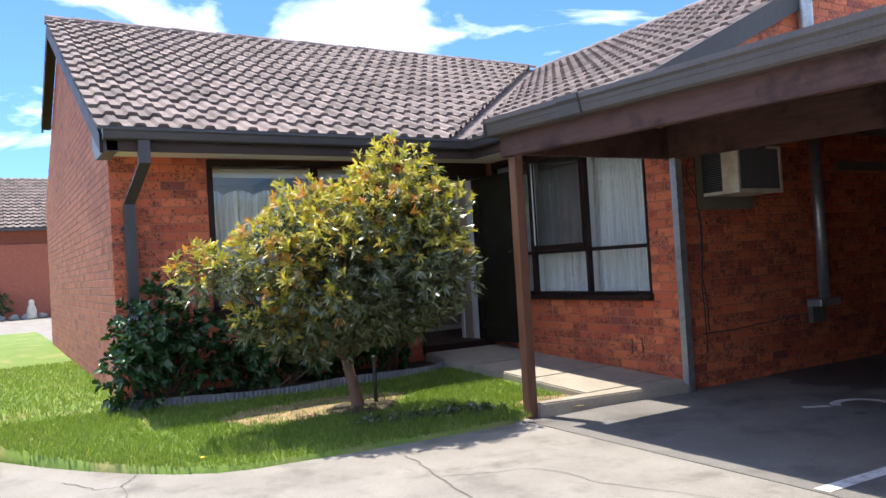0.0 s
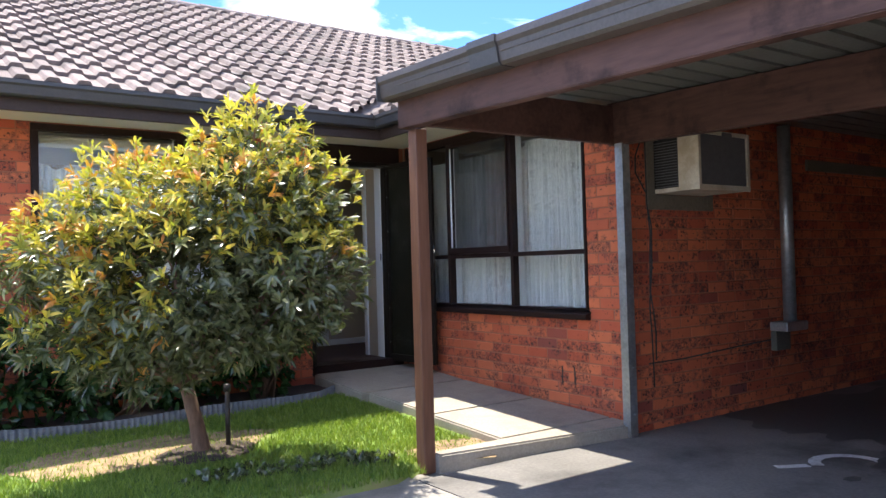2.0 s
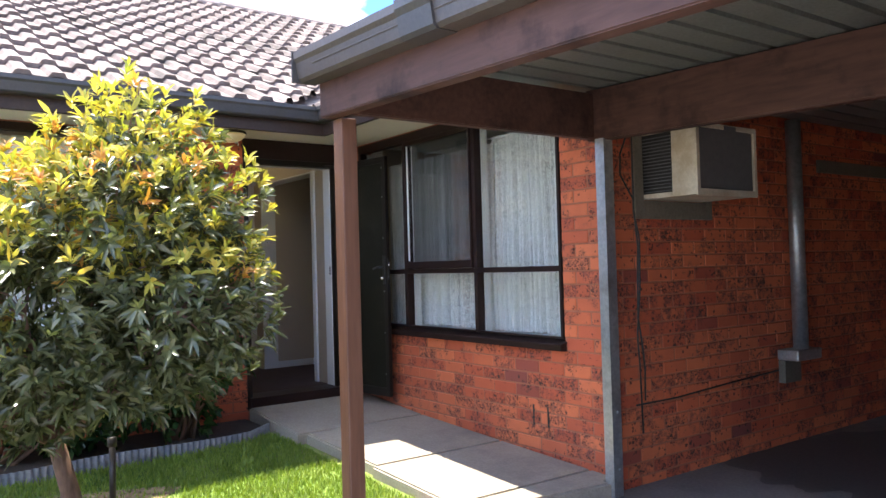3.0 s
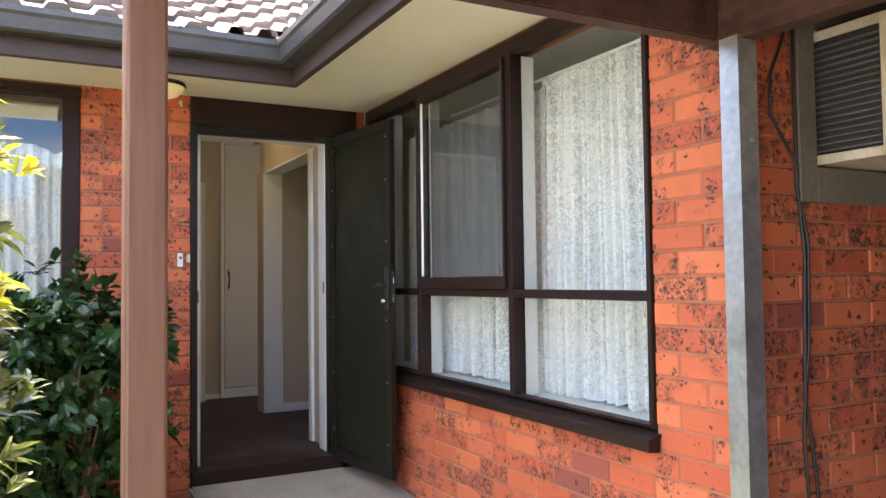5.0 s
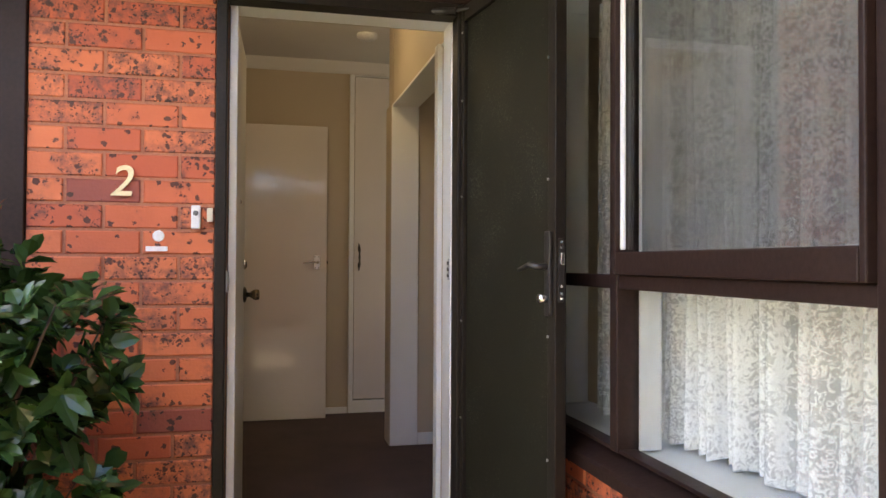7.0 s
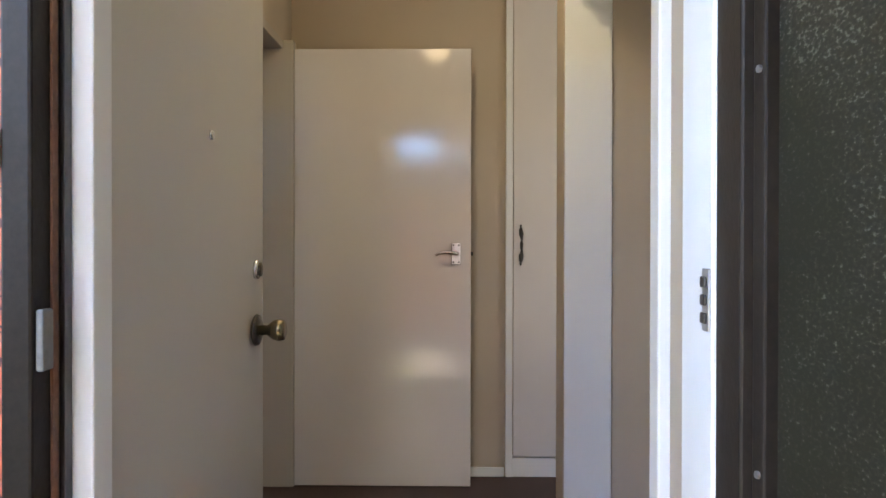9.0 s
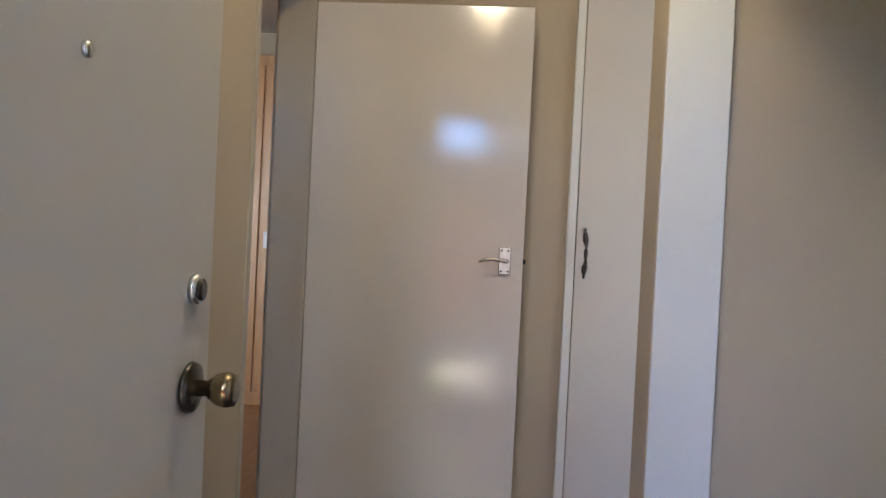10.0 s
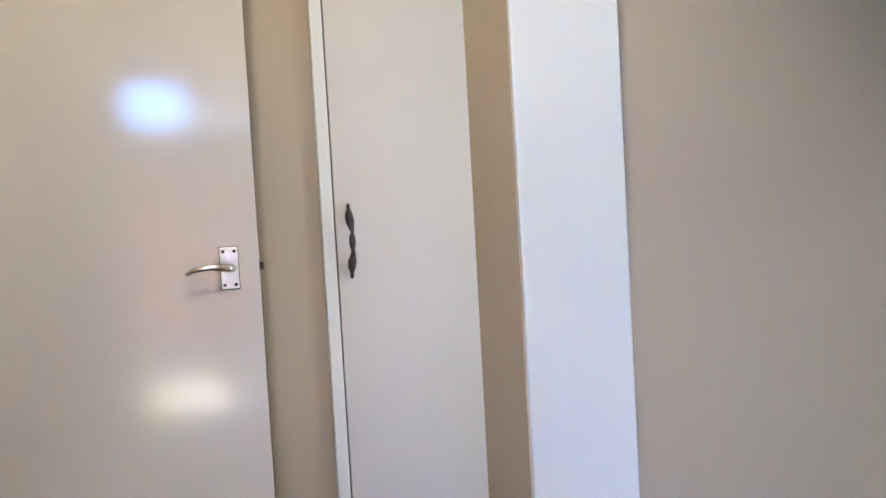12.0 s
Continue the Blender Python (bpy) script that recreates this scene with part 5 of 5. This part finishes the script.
# painted marks on the slab
def paint(name, pts, w, label):
    bm = bmesh.new()
    prev = None
    for i, p in enumerate(pts):
        p = Vector(p)
        d = (Vector(pts[min(i + 1, len(pts) - 1)]) - Vector(pts[max(i - 1, 0)])).normalized()
        s = Vector((-d.y, d.x, 0)) * w / 2
        cur = [bm.verts.new((*(p + s).xy, 0.004)), bm.verts.new((*(p - s).xy, 0.004))]
        if prev:
            bm.faces.new((prev[0], prev[1], cur[1], cur[0]))
        prev = cur
    return tagged(part(name, bm, PAINTMARK), label, "paint mark", kind="structure")


paint("bay_line", [(-1.84, -5.54, 0), (0.5, -5.60, 0), (4.25, -5.70, 0)], 0.09, "worn white parking bay line on the concrete")
paint("bay_number", [(0.34 + 0.21 * math.cos(a), -4.47 + 0.20 * math.sin(a), 0) for a in [2.6 - 0.35 * k for k in range(11)]], 0.075, "worn white painted bay number")
paint("bay_number", [(-0.06, -4.22, 0), (0.12, -4.33, 0)], 0.07, "worn white painted bay number")


# ---- garden ----


def leaf_into(verts, faces, base, way, side, length, width, droop):
    """One folded, pointed leaf."""
    up = side.cross(way)
    k = len(verts)
    for t, w, h in ((0.0, 0.06, 0.0), (0.38, 0.5, 0.10), (0.75, 0.36, 0.10)):
        c = base + way * (length * t) - Vector((0, 0, droop * t * t * length))
        if t == 0.0:
            verts.append(c)
        else:
            verts.append(c + side * (width * w) + up * (width * h))
            verts.append(c - side * (width * w) + up * (width * h))
            verts.append(c)
    verts.append(base + way * length - Vector((0, 0, droop * length)))
    b, l1, r1, m1, l2, r2, m2, tip = range(k, k + 8)
    faces.extend(((b, m1, l1), (b, r1, m1), (l1, m1, m2, l2), (m1, r1, r2, m2), (l2, m2, tip), (m2, r2, tip)))


def rnd_dir(rnd):
    while True:
        v = Vector((rnd.uniform(-1, 1), rnd.uniform(-1, 1), rnd.uniform(-1, 1)))
        if 0.05 < v.length < 1:
            return v.normalized()


def foliage(lobes, count, leaves, length, width, seed, outward=0.6, shell=0.45, spread=0.9, droop=0.25):
    """Clusters of leaves filling lobes (centre, radii); gives (point, direction, height in its lobe, leaf lists)."""
    rnd = random.Random(seed)
    total = sum(r[0] * r[1] * r[2] for _, r in lobes)
    out = []
    for c, r in lobes:
        for _ in range(int(count * r[0] * r[1] * r[2] / total) + 3):
            d = rnd_dir(rnd)
            s = (shell + (1.08 - shell) * rnd.random() ** 0.6) * (1 + 0.22 * noise.noise(d * 2.3 + Vector(c) * 3))
            p = Vector(c) + Vector((d.x * r[0], d.y * r[1], d.z * r[2])) * s
            tip = (d * outward + Vector((0, 0, 0.55)) + rnd_dir(rnd) * 0.45).normalized()
            v, f = [], []
            a = tip.orthogonal().normalized()
            for q in range(leaves):
                an = q * 2.4 + rnd.uniform(-0.4, 0.4)
                lean = spread * rnd.uniform(0.45, 1.15)
                side0 = a * math.cos(an) + tip.cross(a) * math.sin(an)
                way = (tip * math.cos(lean) + side0 * math.sin(lean)).normalized()
                side = way.cross(tip)
                side = side.normalized() if side.length > 0.01 else a
                leaf_into(v, f, p - tip * rnd.uniform(0, 0.05), way, side, length * rnd.uniform(0.65, 1.2), width * rnd.uniform(0.8, 1.2), droop * rnd.uniform(0.2, 1.5))
            out.append((p, d, s, v, f))
    return out


def joined(name, clumps, material, parent, label=""):
    verts, faces = [], []
    for _, _, _, v, f in clumps:
        k = len(verts)
        verts += [tuple(q) for q in v]
        faces += [tuple(i + k for i in q) for q in f]
    ob = new(name, mesh_from(name, verts, faces, material))
    ob.parent = parent
    ob.matrix_parent_inverse = parent.matrix_world.inverted()
    if label:
        tagged(ob, label)
    return ob


BASE = Vector((-2.76, -1.77, 0.06))
tree = thing("tree", BASE, "small bushy garden tree with yellow and orange new leaves", "tree")
LOBES = [((-2.53, -2.33, 2.00), (0.38, 0.38, 0.38)),
         ((-2.27, -2.44, 1.73), (0.31, 0.35, 0.30)),
         ((-2.69, -2.34, 1.69), (0.57, 0.55, 0.44)),
         ((-3.20, -2.13, 1.69), (0.45, 0.52, 0.36)),
         ((-3.53, -2.10, 1.44), (0.43, 0.43, 0.33)),
         ((-4.01, -2.02, 1.33), (0.35, 0.33, 0.24)),
         ((-3.08, -2.35, 1.30), (0.59, 0.47, 0.46)),
         ((-2.44, -2.51, 1.30), (0.47, 0.45, 0.45)),
         ((-2.26, -2.46, 1.36), (0.22, 0.28, 0.31)),
         ((-2.80, -2.10, 0.97), (0.79, 0.56, 0.30)),
         ((-3.44, -2.05, 1.01), (0.48, 0.40, 0.31)),
         ((-2.50, -2.34, 0.97), (0.28, 0.28, 0.22)),
         ((-3.12, -2.02, 0.80), (0.46, 0.36, 0.26))]
FORK = BASE + Vector((-0.10, 0.0, 0.50))
bm = bmesh.new()
tube(bm, [BASE + Vector((0.02, 0, -0.08)), BASE + Vector((0.0, 0, 0.03)), BASE + Vector((-0.03, 0.01, 0.22)), FORK], [0.085, 0.06, 0.048, 0.042], 10)
part("trunk", bm, BARK, tree, "reddish brown slender trunk", True)
rnd = random.Random(21)
for c, r in LOBES:
    c = Vector(c)
    mid = FORK.lerp(c, 0.5) + Vector((rnd.uniform(-0.06, 0.06), rnd.uniform(-0.06, 0.06), -0.05))
    bm = bmesh.new()
    tube(bm, [FORK - Vector((0, 0, 0.03)), mid, c], [0.026, 0.018, 0.009], 7)
    for _ in range(9):
        d = rnd_dir(rnd)
        e = c + Vector((d.x * r[0], d.y * r[1], d.z * r[2])) * 0.9
        s = mid.lerp(c, rnd.uniform(0.2, 1.0))
        tube(bm, [s, s.lerp(e, 0.55) + Vector((0, 0, 0.03)), e], [0.007, 0.005, 0.003], 5)
    part("limb", bm, BARK, tree, smooth=True)
clumps = foliage(LOBES, 3700, 9, 0.083, 0.020, 31, droop=0.35)
young = [q for q in clumps if q[1].z + 0.7 * rnd.random() > (0.52 if q[0].x > -3.2 else 0.25) and q[2] > 0.70 and (q[0].z > 1.35 or q[0].x < -3.1)]
old = [q for q in clumps if q not in young]
orange = [q for q in young if rnd.random() < (0.22 if q[0].x < -2.8 else 0.06)]
young = [q for q in young if q not in orange]
joined("crown", old, LEAF, tree, "glossy dark green leaves")
joined("new_leaves", young, LEAF_NEW, tree, "yellow green young leaves at the tips")
joined("orange_leaves", orange, LEAF_ORANGE, tree, "orange tinted young leaves")


def bush(at, lobes, count, label, seed, stems):
    b = thing("camellia_bush", at, label, "bush")
    bm = bmesh.new()
    rnd = random.Random(seed)
    for c, r in lobes:
        for _ in range(stems):
            d = rnd_dir(rnd)
            e = Vector(c) + Vector((d.x * r[0], d.y * r[1], d.z * r[2])) * 0.85
            s = Vector(at) + Vector((rnd.uniform(-0.08, 0.08), rnd.uniform(-0.06, 0.06), 0))
            tube(bm, [s, s.lerp(e, 0.6) + Vector((0, 0, 0.08)), e], [0.014, 0.009, 0.003], 5)
    part("stem", bm, BARK, b, smooth=True)
    joined("leaves", foliage(lobes, count, 8, 0.085, 0.045, seed, 0.7, 0.3, 1.15, 0.3), LEAF_DARK, b, "broad glossy dark green leaves")


bush((-4.15, -0.42, 0.12), [((-4.15, -0.48, 0.85), (0.46, 0.34, 0.48)), ((-4.42, -0.60, 0.50), (0.30, 0.28, 0.38)), ((-3.80, -0.48, 0.55), (0.40, 0.30, 0.40))], 430,
     "dense dark green camellia bush against the brick corner", 41, 9)
bush((-1.80, -0.42, 0.12), [((-1.85, -0.42, 1.02), (0.42, 0.30, 0.50)), ((-1.52, -0.50, 1.17), (0.26, 0.24, 0.24)), ((-1.50, -0.48, 0.80), (0.22, 0.20, 0.26)), ((-2.05, -0.45, 0.60), (0.38, 0.28, 0.36)), ((-1.66, -0.42, 0.45), (0.2, 0.2, 0.25))], 620,
     "dark green camellia bush beside the front door", 43, 5)
bush((-3.0, -0.40, 0.12), [((-3.20, -0.40, 0.55), (0.50, 0.26, 0.42)), ((-2.50, -0.40, 0.50), (0.45, 0.24, 0.36))], 380, "low dark green shrub under the window", 47, 7)

# corrugated edging of the garden bed
EDGE = [Vector(p) for p in ((-4.46, -0.50, 0), (-3.75, -0.72, 0), (-2.87, -0.82, 0), (-2.0, -0.76, 0), (-1.35, -0.66, 0), (-1.14, -0.50, 0))]


def along(pts, t):
    n = [(b - a).length for a, b in zip(pts, pts[1:])]
    t *= sum(n)
    for a, b, l in zip(pts, pts[1:], n):
        if t <= l:
            return a.lerp(b, t / l), (b - a).normalized()
        t -= l
    return pts[-1], (pts[-1] - pts[-2]).normalized()


bm = bmesh.new()
prev = None
N = 420
for i in range(N + 1):
    p, d = along(EDGE, i / N)
    nrm = Vector((d.y, -d.x, 0))
    w = 0.010 * math.sin(i * math.tau / 5.3)
    z1 = 0.205 + 0.012 * math.sin(i * 0.03)
    cur = [bm.verts.new((p + nrm * (w + o)).to_tuple()[:2] + (z,)) for o, z in ((0, 0.03), (0, z1), (0.004, z1), (0.004, 0.03))]
    if prev:
        for k in range(3):
            bm.faces.new((prev[k], prev[k + 1], cur[k + 1], cur[k]))
    prev = cur
tagged(part("garden_edging", bm, ZINCALUME, smooth=True), "low corrugated steel edging round the garden bed", "garden edging")
bm = bmesh.new()
fr_pts = [along(EDGE, i / 20)[0] for i in range(21)]
for a, b in zip(fr_pts, fr_pts[1:]):
    bm.faces.new([bm.verts.new((*q, 0.165)) for q in ((a.x, a.y), (b.x, b.y), (b.x, -0.02), (a.x, -0.02))])
tagged(part("garden_bed", bm, MULCH), "dark soil of the garden bed", "soil", kind="structure")


def patch(name, centre, rx, ry, material, label, seed, lift):
    bm = bmesh.new()
    ring = []
    for k in range(28):
        a = k * math.tau / 28
        q = 1 + 0.28 * noise.noise(Vector((math.cos(a) * 2, math.sin(a) * 2, seed)))
        x, y = centre[0] + rx * q * math.cos(a), centre[1] + ry * q * math.sin(a)
        ring.append(bm.verts.new((x, y, lawn_z(x, y) + lift)))
    c = bm.verts.new((*centre, lawn_z(*centre) + lift + 0.015))
    for k in range(28):
        bm.faces.new((ring[k], ring[(k + 1) % 28], c))
    return tagged(part(name, bm, material, smooth=True), label, "soil", kind="structure")


patch("dry_patch", (-3.05, -1.55), 0.85, 0.38, STRAW, "dry straw coloured patch of dead grass", 2.0, 0.006)
patch("mulch", (-2.74, -1.80), 0.34, 0.26, MULCH, "dark mulch round the trunk", 5.0, 0.014)
patch("dry_patch", (-1.35, -2.72), 0.34, 0.26, STRAW, "dry straw coloured patch beside the path", 7.0, 0.008)
bm = bmesh.new()
tube(bm, [(-2.57, -1.74, 0.05), (-2.57, -1.74, 0.50)], 0.018, 8)
tube(bm, [(-2.57, -1.74, 0.46), (-2.57, -1.74, 0.51)], 0.026, 8)
tagged(part("garden_stake", bm, BLACK, smooth=True), "short black garden stake beside the tree", "stake")

# grass
rg = np.random.RandomState(5)
verts, faces = [], []


def blade(x, y, h):
    a = rg.uniform(0, math.tau)
    lean = rg.uniform(-0.6, 0.6, 2) * h
    z = lawn_z(x, y) - 0.004
    w = 0.0035 + 0.002 * rg.rand()
    dx, dy = w * math.cos(a), w * math.sin(a)
    k = len(verts)
    verts.extend(((x - dx, y - dy, z), (x + dx, y + dy, z), (x + lean[0] * 0.4 + dx * 0.6, y + lean[1] * 0.4 + dy * 0.6, z + h * 0.6), (x + lean[0] * 0.4 - dx * 0.6, y + lean[1] * 0.4 - dy * 0.6, z + h * 0.6), (x + lean[0], y + lean[1], z + h)))
    faces.extend(((k, k + 1, k + 2, k + 3), (k + 3, k + 2, k + 4)))


made = 0
while made < 100000:
    if made % 3 == 2:
        x, y = rg.uniform(-7.6, WX - 0.02), rg.uniform(-2.5, 4.5)
    else:
        x, y = rg.uniform(-6.2, -1.08), rg.uniform(-3.1, -0.55)
    made += 1
    if y < lawn_edge(x) + 0.02 or (x > WX and y > -0.72 + 0.12 * abs(x + 2.8) - 0.05):
        continue
    dry = math.hypot((x + 3.05) / 0.95, (y + 1.55) / 0.42) < 0.95 or math.hypot(x + 2.74, y + 1.8) < 0.3 or math.hypot((x + 1.35) / 0.34, (y + 2.72) / 0.26) < 0.9
    if x > -1.12 and y > -2.93 or (dry and rg.rand() < 0.70):
        continue
    if y < -2.88 and x > -1.78:
        continue
    blade(x, y, rg.uniform(0.022, 0.055))
grass = new("grass", mesh_from("grass", verts, faces, BLADE))
tagged(grass, "short green grass blades of the lawn", "grass", kind="stuff")

# cracks in the driveway
def crack(pts, label, w=0.008):
    rnd = random.Random(len(pts) + int(abs(pts[0][0]) * 100))
    fine = []
    for a, b in zip(pts, pts[1:]):
        for k in range(6):
            t = k / 6
            fine.append((a[0] + (b[0] - a[0]) * t + rnd.uniform(-0.015, 0.015), a[1] + (b[1] - a[1]) * t + rnd.uniform(-0.015, 0.015), 0))
    fine.append((*pts[-1], 0))
    ob = paint("crack", fine, w, label)
    ob.data.materials[0] = CRACK
    ob["category"] = "crack"
    ob.location.z = -0.002


crack([(-3.10, -3.20), (-3.12, -3.47), (-3.19, -3.86), (-3.25, -4.16), (-3.31, -4.6), (-3.2, -5.2)], "dark jagged crack across the driveway concrete")
crack([(-3.22, -3.92), (-2.94, -4.06), (-2.68, -4.13), (-2.57, -4.41), (-2.58, -4.67), (-2.3, -5.3)], "fine branching crack in the driveway concrete", 0.005)
crack([(-5.15, -2.31), (-4.98, -2.68), (-4.84, -2.71), (-4.72, -2.49)], "dark crack beside the lawn edge")
crack([(-4.84, -2.71), (-4.85, -3.01), (-4.7, -3.6)], "fine crack in the driveway concrete", 0.005)


def stain(cx, cy, rx, ry, seed, label, z=0.0045):
    """A flat blot with a ragged rim and drips round it; oil plus painted-in shade."""
    rnd = random.Random(seed)
    bm = bmesh.new()

    def blot(x, y, a, b, n):
        ring = []
        for k in range(n):
            w = k * math.tau / n
            d = Vector((math.cos(w), math.sin(w), seed + x))
            q = 1 + 0.45 * noise.noise(d * 1.5) + 0.16 * noise.noise(d * 4) + 0.05 * noise.noise(d * 11)
            ring.append(bm.verts.new((x + a * q * math.cos(w), min(EY - 0.004, y + b * q * math.sin(w)), z)))
        hub = bm.verts.new((x, y, z))
        for k in range(n):
            bm.faces.new((hub, ring[k], ring[(k + 1) % n]))
    blot(cx, cy, rx, ry, 220)
    for _ in range(6):
        w, g = rnd.uniform(0, math.tau), rnd.uniform(1.15, 1.6)
        size = rnd.uniform(0.015, 0.07)
        x, y = cx + rx * g * math.cos(w), cy + ry * g * math.sin(w)
        if y < EY - 0.1:
            blot(x, y, size * 1.4, size, 14)
    tagged(part("stain", bm, OIL_SHADE), label, "stain", kind="structure")


# these blots also darken the slab where the carport's deep shade falls
stain(2.3, -3.95, 1.75, 0.85, 3, "dark blot of oil and painted shade on the carport slab")
stain(1.0, -4.75, 0.75, 0.32, 8, "dark blot of painted shade on the carport slab", 0.0065)
stain(2.9, -5.2, 1.0, 0.6, 12, "dark blot of oil and painted shade on the carport slab", 0.0085)

flower = thing("dandelion", (-4.30, -2.60, 0.0), "single yellow dandelion flower at the lawn edge", "flower")
bm = bmesh.new()
tube(bm, [(-4.30, -2.60, 0.0), (-4.30, -2.605, 0.06)], 0.003, 5)
part("stalk", bm, BLADE, flower)
bm = bmesh.new()
lathe(bm, [(0.004, 0.055), (0.020, 0.068), (0.017, 0.074), (0.004, 0.078)], pose(-4.30, -2.605, 0), 10)
part("bloom", bm, PETAL, flower, "yellow bloom")
weeds = thing("weed_patch", (-2.5, -2.45, 0.05), "low leafy green weeds in the grass", "weeds")
joined("leaves", foliage([((-2.75, -2.40, 0.07), (0.35, 0.16, 0.03)), ((-2.25, -2.50, 0.07), (0.35, 0.14, 0.03)), ((-1.95, -2.62, 0.07), (0.2, 0.1, 0.03))], 150, 6, 0.05, 0.028, 77), LEAF, weeds)

# ---- neighbours ----


def unit(name, x0, x1, y, high, eave, top, deep, label):
    """A plain brick unit with a tiled roof, windows and gutter."""
    h = thing(name, ((x0 + x1) / 2, y, 0), label, "house")
    s = 1 if deep > 0 else -1
    part("wall", bx((x0, y + 0.4 * s, 0), (x1, y + deep, eave)), BRICK_DULL, h)
    part("screen_wall", bx((x0 + 0.3, y, 0), (x1, y + 0.2 * s, high), 0.01), BRICK_DULL, h, "red brick courtyard wall")
    bm = bmesh.new()
    extrude_profile(bm, [(y - 0.4 * s, eave - 0.05), (y + deep / 2, top), (y + deep + 0.4 * s, eave - 0.05), (y + deep / 2, top - 0.2)], lambda e, a, b: ((x0 - 0.4, x1 + 0.4)[e], a, b))
    roof = part("roof", bm, TILE, h, "brown tiled roof")
    run, rise = deep / 2 + 0.4 * s, top - eave + 0.05
    verts, faces = [], []
    n = 16
    for r in range(n):
        for c in range(int((x1 - x0 + 0.8) / 0.3)):
            xx = x0 - 0.4 + c * 0.3
            k = len(verts)
            for t, l in ((r / n, 0.09), ((r + 1) / n, 0.03)):
                for dx, dz in ((0, 0), (0.15, 0), (0.18, 0.04), (0.28, 0.04), (0.3, 0)):
                    verts.append((xx + dx, y - 0.4 * s + run * t, eave - 0.05 + rise * t + l + dz))
            faces += [(k + i, k + i + 1, k + 6 + i, k + 5 + i) for i in range(4)]
    o = new("roof_tiles", mesh_from("roof_tiles", verts, faces, TILE))
    o.parent = roof
    tagged(o, kind="stuff")
    part("gutter", bx((x0 - 0.4, y - 0.52 * s, eave - 0.12), (x1 + 0.4, y - 0.40 * s, eave)), GUTTER, h)
    for k in range(int((x1 - x0) / 4)):
        x = x0 + 1.5 + k * 4
        w = part("window", bx((x, y + 0.36 * s, 1.0), (x + 1.6, y + 0.399 * s, 2.2), 0.01), BROWN, h)
        part("pane", bx((x + 0.06, y + 0.34 * s, 1.06), (x + 1.54, y + 0.359 * s, 2.14)), GLASS, w)
    return h


unit("house", -16, -0.5, 31.0, 3.3, 4.0, 6.8, 9.0, "red brick neighbouring unit with a brown tiled roof")
unit("house", -16, 9, -24.0, 1.2, 2.6, 4.8, -9.0, "red brick unit across the driveway")
rnd = random.Random(9)
for i in range(14):
    bm = bmesh.new()
    bmesh.ops.create_icosphere(bm, subdivisions=2, radius=0.22)
    for v in bm.verts:
        v.co *= 1 + 0.35 * noise.noise(v.co * 5 + Vector((i, 0, 0)))
        v.co.z *= 0.7
    bm.transform(Matrix.Translation((-8.5 + i * 0.55 + rnd.uniform(-0.1, 0.1), 30.2 + rnd.uniform(-0.15, 0.15), 0.08)))
    tagged(part("garden_stone", bm, STONE, smooth=True), "rough grey garden stone edging the bed", "stone", "stones along the far bed")
bush2 = thing("shrub", (-5.6, 30.5, 0), "sparse pale flowering shrub before the brick wall", "shrub")
joined("leaves", foliage([((-5.2, 30.5, 0.7), (0.5, 0.4, 0.6)), ((-6.3, 30.5, 0.5), (0.5, 0.4, 0.4))], 130, 7, 0.16, 0.08, 51), LEAF, bush2)
bm = bmesh.new()
lathe(bm, [(0.20, 0.0), (0.22, 0.06), (0.17, 0.12), (0.20, 0.30), (0.15, 0.52), (0.10, 0.60), (0.12, 0.70), (0.09, 0.80), (0.02, 0.84)], pose(-3.95, 29.9, 0.0), 14)
tagged(part("garden_statue", bm, CREAM, smooth=True), "small pale stone garden statue beside the far bed", "statue")

# ---- bricks ----
lay_bricks(wall_front, front, lambda z: [(WX, WIN_L - 0.004), (PIER_L, DOOR_L)] if z > 0.92 else [(WX, DOOR_L)], -0.028, 30, lambda u, z: u > PIER_L - 0.3 or u < WIN_L, BRICK, 61)
lay_bricks(wall_east, east, lambda z: [(2.650, 3.05)] if z > 0.88 else [(2.67, 3.05)] if z > 0.80 else [(0.0, 3.05)], -0.028, 30, lambda u, z: True, BRICK, 62)


def end_span(z):
    if z < 2.3 and z > 1.66:
        return [(0.0055, 0.232), (1.032, 4.295)]
    return [(0.0055, 4.295)]


lay_bricks(wall_end, end, end_span, -0.028, 30, lambda u, z: u < 2.75 and z < 2.2, BRICK, 63)
lay_bricks(gable_end, end, lambda z: [(max(0.3, (z - EAVE_Z + 0.16) / PITCH - 0.62), 6.0)], 2.80, 20, lambda u, z: z < 4.3 and u < 3.5, BRICK, 64)


def west_span(z):
    a = max(0.0055, (z - EAVE_Z + 0.13) / PITCH - 0.62)
    return [(a, 9.2 - a)] if a < 4.5 else []


lay_bricks(wall_west, west, west_span, -0.028, 59, lambda u, z: u < 2.6 and z < 2.4, BRICK_DULL, 65)
